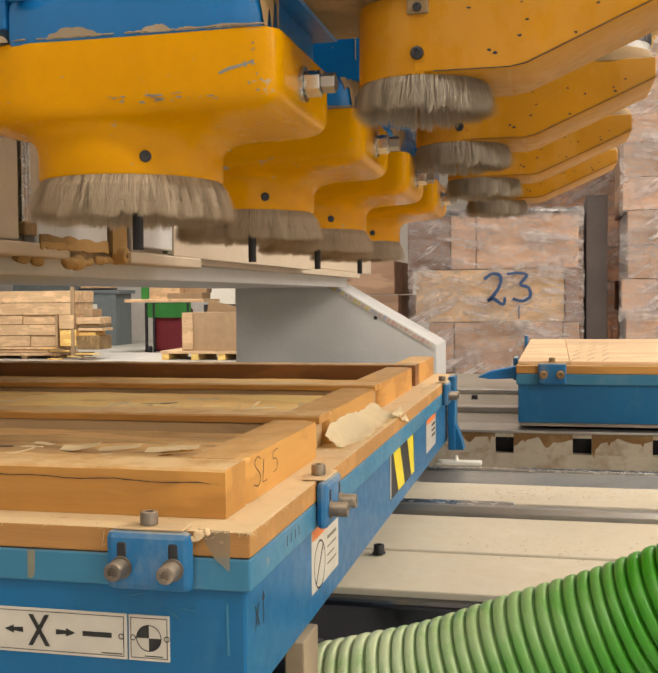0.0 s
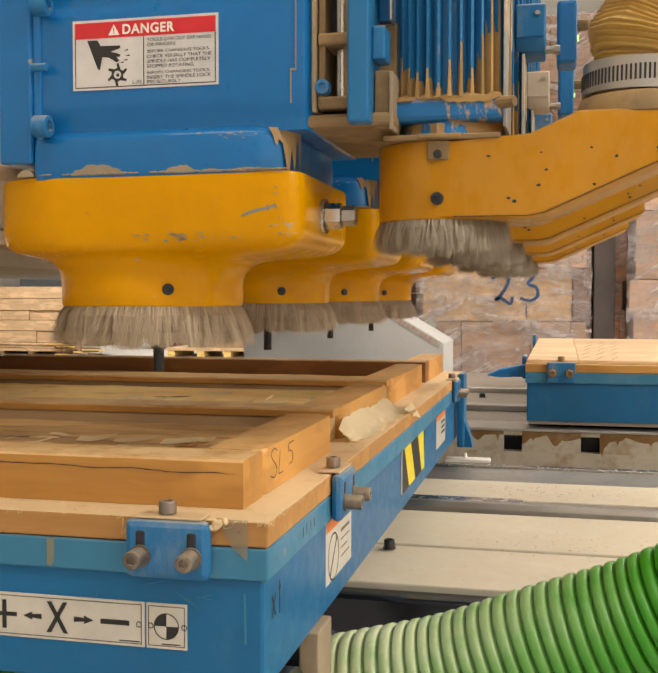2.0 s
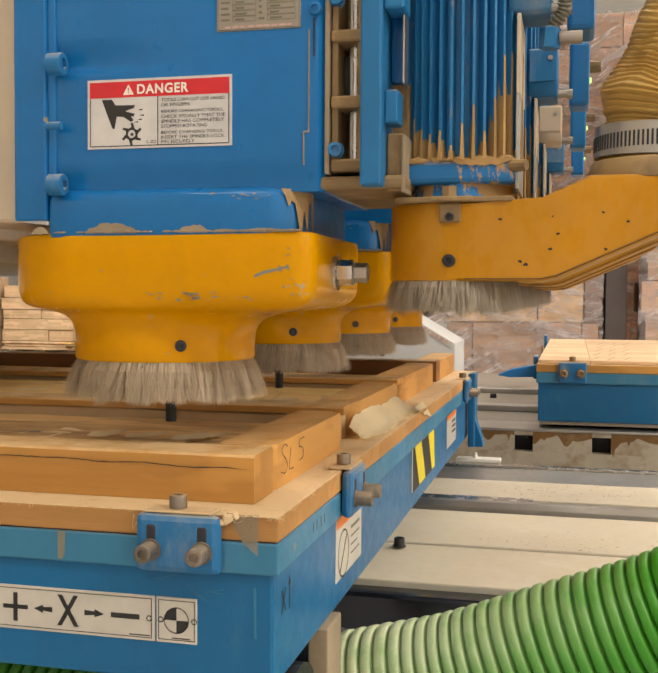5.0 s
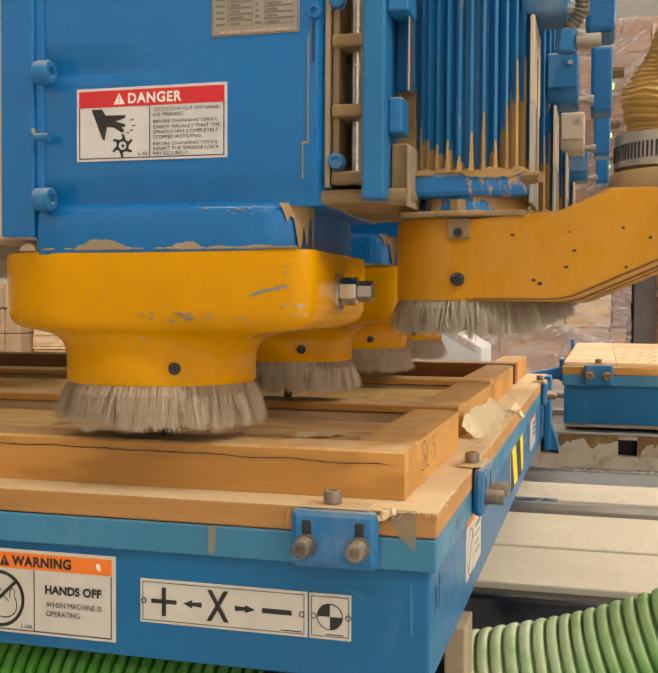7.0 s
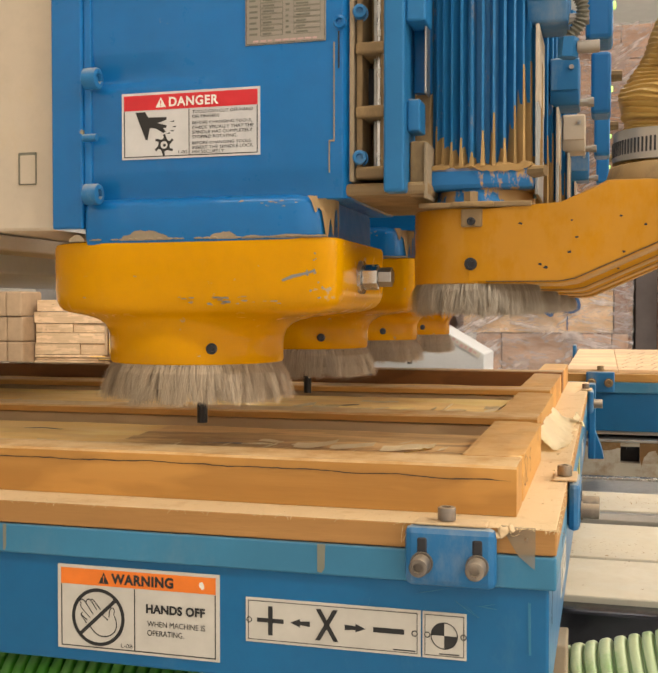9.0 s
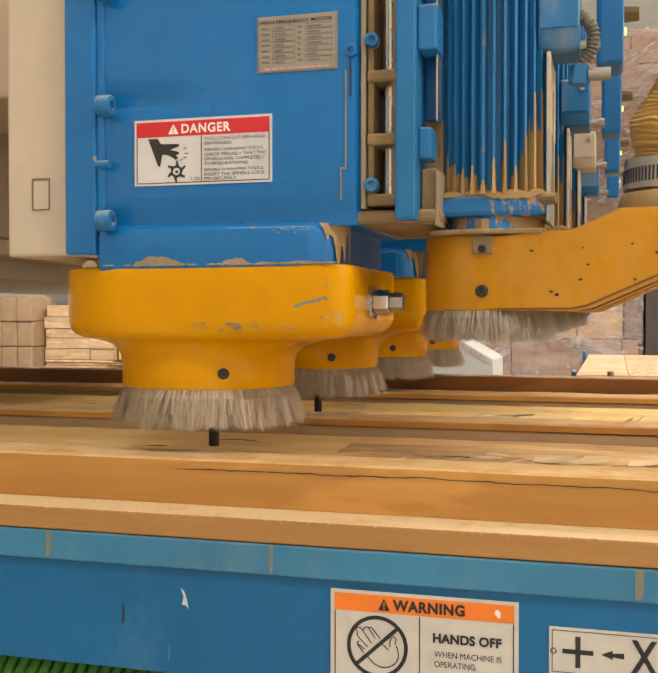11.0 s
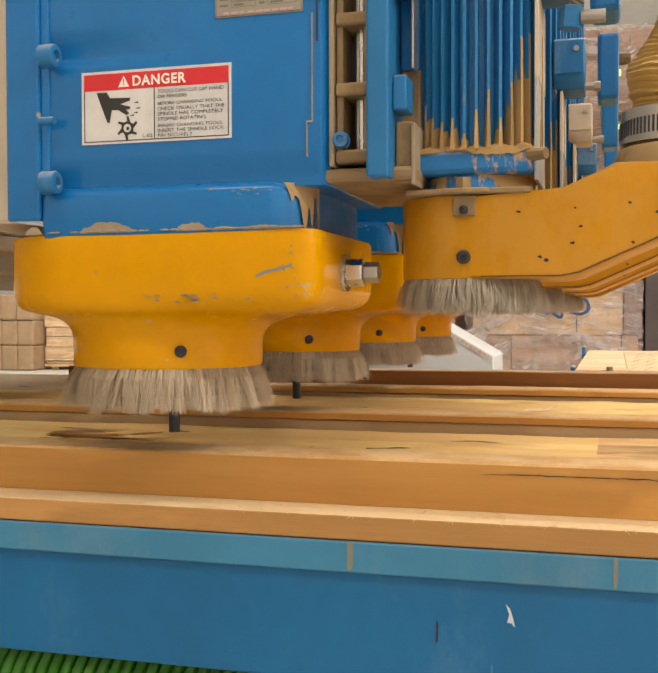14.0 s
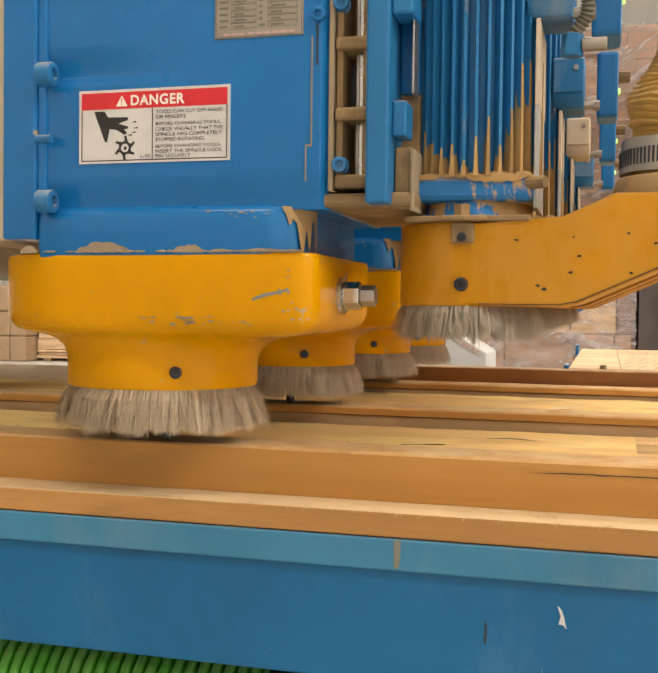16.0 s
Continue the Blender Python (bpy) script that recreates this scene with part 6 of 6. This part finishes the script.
for za, zb, cuts in ((142, 418, (-540, -200, 60, 323)), (418, 694, (-560, -300, 20, 323)), (694, 970, (-470, -330, 40, 240, 325)), (970, 1252, (-537, 250, 323)), (1252, 1545, (-583, -349, -212, 323))):
    for xa, xb in zip(cuts, cuts[1:]):
        part("timber_block", box(xa, xb - 4, 4790 + (xa * 7 % 23), 5570, za, zb - 4, 4), M_BLOCK_DARK if (za == 1252 and xa < -400) or (za == 970 and xa > 0) else M_PINE if za == 970 else M_BLOCK, st1)
st2, z2 = timber_stack(545, 1500, 4800, 0, 2500, 22, "tall stack of reddish timber in clear stretch wrap", (175, 180, 170))
st3, z3 = timber_stack(-1500, -640, 4850, 0, 1300, 23, "stack of timber blocks in clear stretch wrap", (200, 190))
st4, z4 = timber_stack(-60, 900, 5900, 0, 2700, 24, "stack of timber behind the wrapped pallets", (210,))
# Added dark sheet whose colour stands for the shaded gap between the stacks.
part("plywood_sheet", box(360, 470, 4900, 5500, 0, 1640, 4), M_GAP_SHADE, st2, "upright dark grey sheet painting the shaded gap between stacks")
ragged_sheet("stretch_wrap", M_WRAP, st4, (-75, 5880, 120), (915, 5880, 120), (-75, 5880, z4), (915, 5880, z4), 40, 60, 14, 4, "clear crinkled stretch wrap")
for s_, xa, xb, zt in ((st1, -575, 345, z1), (st2, 525, 1515, z2)):
    ragged_sheet("stretch_wrap", M_WRAP, s_, (xa, 4772, 120), (xb, 4772, 120), (xa, 4772, zt + 25), (xb, 4772, zt + 25), 50, 60, 14, xa, "clear crinkled stretch wrap")
part("film_cap", box(-575, 345, 4772, 5580, z1 + 4, z1 + 16, 4), M_WRAP, st1)
part("black_film", box(-560, 335, 4776, 5560, z1, z1 + 22, 6), M_DARK, st1, "black film over the stack")
stroke([(-168, 1196), (-130, 1224), (-88, 1216), (-84, 1170), (-120, 1110), (-150, 1082), (-120, 1092), (-70, 1062), (-60, 1100)], 10.5, 4756, M_BLUEINK, st1, "marker_figure")
stroke([(-50, 1222), (0, 1228), (54, 1216), (20, 1168), (62, 1150), (70, 1104), (30, 1080), (-20, 1092)], 10.5, 4756, M_BLUEINK, st1, "marker_figure")
stroke([(14, 1060), (12, 1030), (13, 985)], 4, 4756, M_BLUEINK, st1, "marker_stroke")

# ---- far left of the hall ----
pile = thing("plank_pile", (-9300, 16800, 0), "pile of wide pale pine planks with loose offcuts", "plank pile")
gp = random.Random(31)
for bx_ in (-10100, -9500, -8900):
    part("bearer", box(bx_, bx_ + 110, 16380, 17300, 2, 60, 4), M_DUSTSTEEL, pile)
for za, zb, xr, n in ((62, 120, -8800, 1), (124, 176, -8960, 1), (180, 226, -8850, 1), (230, 440, -8790, 2), (444, 640, -8770, 1), (644, 818, -8750, 2), (822, 1040, -8490, 1), (1044, 1266, -8470, 1)):
    cut = [-10290 + gp.uniform(0, 60)] + ([gp.uniform(-9700, -9200)] if n == 2 else []) + [xr]
    for xa, xb in zip(cut, cut[1:]):
        part("plank", box(xa, xb - 6, 16400 + gp.uniform(-25, 25), 17300, za, zb - 5, 6), M_PINE, pile)
part("end_batten", box(-8500, -8430, 16390, 16440, 60, 1330, 4), M_CARD, pile)
part("end_batten", box(-8790, -8740, 16340, 16374, 230, 830, 4), M_CARD, pile)
for k, (xa, xb, za, zb, m_) in enumerate(((-8730, -8440, 560, 815, M_PINE), (-8730, -8400, 240, 540, M_ROUGH), (-8400, -7930, 650, 770, M_PINE), (-8380, -7900, 520, 575, M_PINE), (-8380, -7920, 590, 640, M_DUSTSTEEL), (-8380, -8050, 430, 505, M_ROUGH), (-8300, -8120, 780, 920, M_CARD))):
    part("offcut", box(xa, xb, 16380 + 20 * k, 16900, za, zb, 8), m_, pile)
part("offcut_bearer", box(-8400, -7930, 16400, 16900, 180, 430, 6), M_DUSTSTEEL, pile)
slats = thing("weathered_slats", (-8300, 16250, 0), "grey weathered slats and knots on the floor", "slats")
for k in range(9):
    x = -9050 + gp.uniform(0, 900)
    part("slat", box(x, x + gp.uniform(180, 420), 16150 + gp.uniform(0, 120), 16310, 4 + 24 * k, 26 + 24 * k, 4), M_DUSTSTEEL if k % 2 else M_ROUGH, slats)
# Rough striped logs, simplified to plain rounded brown blocks.
bale_pile = thing("bale_pile", (-10700, 16400, 0), "stack of rough striped logs drawn as plain brown blocks", "carton")
for r in range(3):
    for q in range(3):
        part("bale", box(-11320 + q * 338, -10990 + q * 338, 16000 + gp.uniform(-20, 20), 16700, 4 + r * 475, 472 + r * 475, 30), M_CARD, bale_pile)
cloth = thing("white_sheet", (-11200, 17500, 0), "hanging white plastic sheet", "sheet")
ragged_sheet("sheet", M_WHITEPRINT, cloth, (-12200, 17500, 4), (-10950, 17500, 4), (-12200, 17540, 2100), (-10950, 17540, 2100), 24, 14, 40, 3)

cabinet = thing("grey_cabinet", (-10397, 21900, 0), "blue-grey steel machine cabinet with a dark top", "cabinet")
part("body", box(-10981, -9943, 21500, 22400, 0, 1223, 6), M_CABINET, cabinet)
part("door", box(-10955, -10080, 21480, 21498, 88, 1077, 6), M_CABINET, cabinet)
part("top", box(-11015, -9848, 21470, 22430, 1229, 1312, 6), M_CABINET, cabinet)
part("top_clutter", box(-10950, -10070, 21600, 21900, 1316, 1357, 6), M_DARK, cabinet)
part("paper", box(-10704, -10408, 21474, 21479, 819, 981, 1), M_WHITEPRINT, cabinet)
lid = thing("timber_tray", (-10349, 22000, 1360), "pale timber tray on the cabinet", "tray")
part("tray", box(-10895, -10080, 21620, 21920, 1361, 1468, 6), M_PINE, lid)
locker = thing("grey_locker", (-12351, 22800, 0), "tall blue-grey steel locker with double doors", "locker")
part("body", box(-13182, -11486, 22500, 23100, 0, 1771, 6), M_CABINET, locker)
part("door", box(-13152, -12390, 22478, 22498, 0, 1753, 6), M_CABINET, locker)
part("door", box(-12365, -11492, 22478, 22498, 0, 1753, 6), M_CABINET, locker)
bench = thing("green_bench", (-7598, 19200, 0), "green steel workbench with a timber top", "workbench")
part("top", box(-8468, -6747, 18700, 19700, 1025, 1088, 6), M_PINE, bench)
part("apron", box(-7983, -7046, 18740, 18780, 712, 1019, 6), M_GREENPAINT, bench)
part("leg", box(-8036, -7990, 18730, 18790, 2, 1019, 4), M_DARK, bench)
part("leg", box(-7865, -7820, 18730, 18790, 2, 1019, 4), M_DARK, bench)
part("leg", box(-7127, -7082, 18730, 18790, 2, 1019, 4), M_DARK, bench)
part("upright", box(-8314, -8148, 19200, 19260, 1092, 1429, 6), M_GREENPAINT, bench)
part("castor", cyl((-7939, 18680, 70), (-7879, 18680, 70), 68), M_DARK, bench)
binn = thing("maroon_bin", (-7456, 19100, 0), "dark red plastic bin under the bench", "bin")
part("shell", box(-7901, -7201, 18850, 19350, 17, 895, 40), M_MAROON, binn)
tray = thing("cardboard_tray", (-7456, 19000, 1100), "flat cardboard cartons on the bench", "box")
part("shell", box(-7933, -7281, 18760, 19260, 1093, 1422, 6), M_PINE, tray)
part("shell", box(-7535, -6783, 18720, 19220, 1093, 1209, 6), M_CARD, tray)
part("lid", box(-7359, -6783, 19000, 19300, 1213, 1527, 6), M_CARD, tray)
card = thing("cardboard_box", (-5831, 16900, 140), "large open brown cardboard box on a pallet", "box")
part("shell", box(-6379, -5329, 16500, 17300, 161, 846, 6), M_CARD, card)
part("side_batten", box(-6360, -6159, 16470, 16498, 182, 840, 6), M_PINE, card)
part("flap", prism([(-6171, 848), (-5329, 848), (-5455, 909), (-6135, 1067)], "y", 17280, 17295), M_CARD, card)
pal = thing("timber_pallet", (-5957, 16800, 0), "worn timber pallet under the box", "pallet")
part("deck", box(-6735, -5153, 16340, 17400, 114, 164, 6), M_PINE, pal)
part("foot", box(-6713, -6576, 16350, 17350, 0, 111, 6), M_ROUGH, pal)
part("foot", box(-6152, -6015, 16350, 17350, 0, 111, 6), M_ROUGH, pal)
part("foot", box(-5654, -5517, 16350, 17350, 0, 111, 6), M_ROUGH, pal)
part("foot", box(-5231, -5094, 16350, 17350, 0, 111, 6), M_ROUGH, pal)
wb = thing("white_carton", (-7435, 22300, 0), "white carton on a dark stand", "box")
part("stand", box(-7932, -7020, 22000, 22700, 0, 950, 6), M_DARK, wb)
part("carton", box(-7759, -7146, 21980, 22480, 954, 1341, 12), M_WHITEPRINT, wb)
black = thing("black_bag", (-7601, 22200, 1342), "black plastic bag on the carton", "bag")
bg = bmesh.new()
bmesh.ops.create_icosphere(bg, subdivisions=3, radius=1, matrix=Matrix.Translation((-7650, 22250, 1442)) @ Matrix.Diagonal((190, 150, 110, 1)))
for v in bg.verts:
    v.co += Vector(noise.noise_vector(v.co * 0.012)) * 34
part("bag", bg, M_DARK, black, "", True)


def motions():
    """The table slides along x; heads and carriage ride the gantry."""
    def ride_table(ob):
        b = ob.location.copy()
        walk(ob, [(t, Matrix.Translation(b + Vector((x * 0.001, 0, 0)))) for t, x in TABLE_ROWS])
    def ride_head(ob, lift=1.0):
        b = ob.location.copy()
        walk(ob, [(t, Matrix.Translation(b + Vector((0, y * 0.001, z * 0.001 * lift)))) for t, y, z in HEAD_ROWS])
    for ob in (table, board, shav, dustpile, hose, *fixtures, *workpieces):
        ride_table(ob)
    for ob in (*routers, *motors):
        ride_head(ob)
    ride_head(carriage, 0.0)


motions()
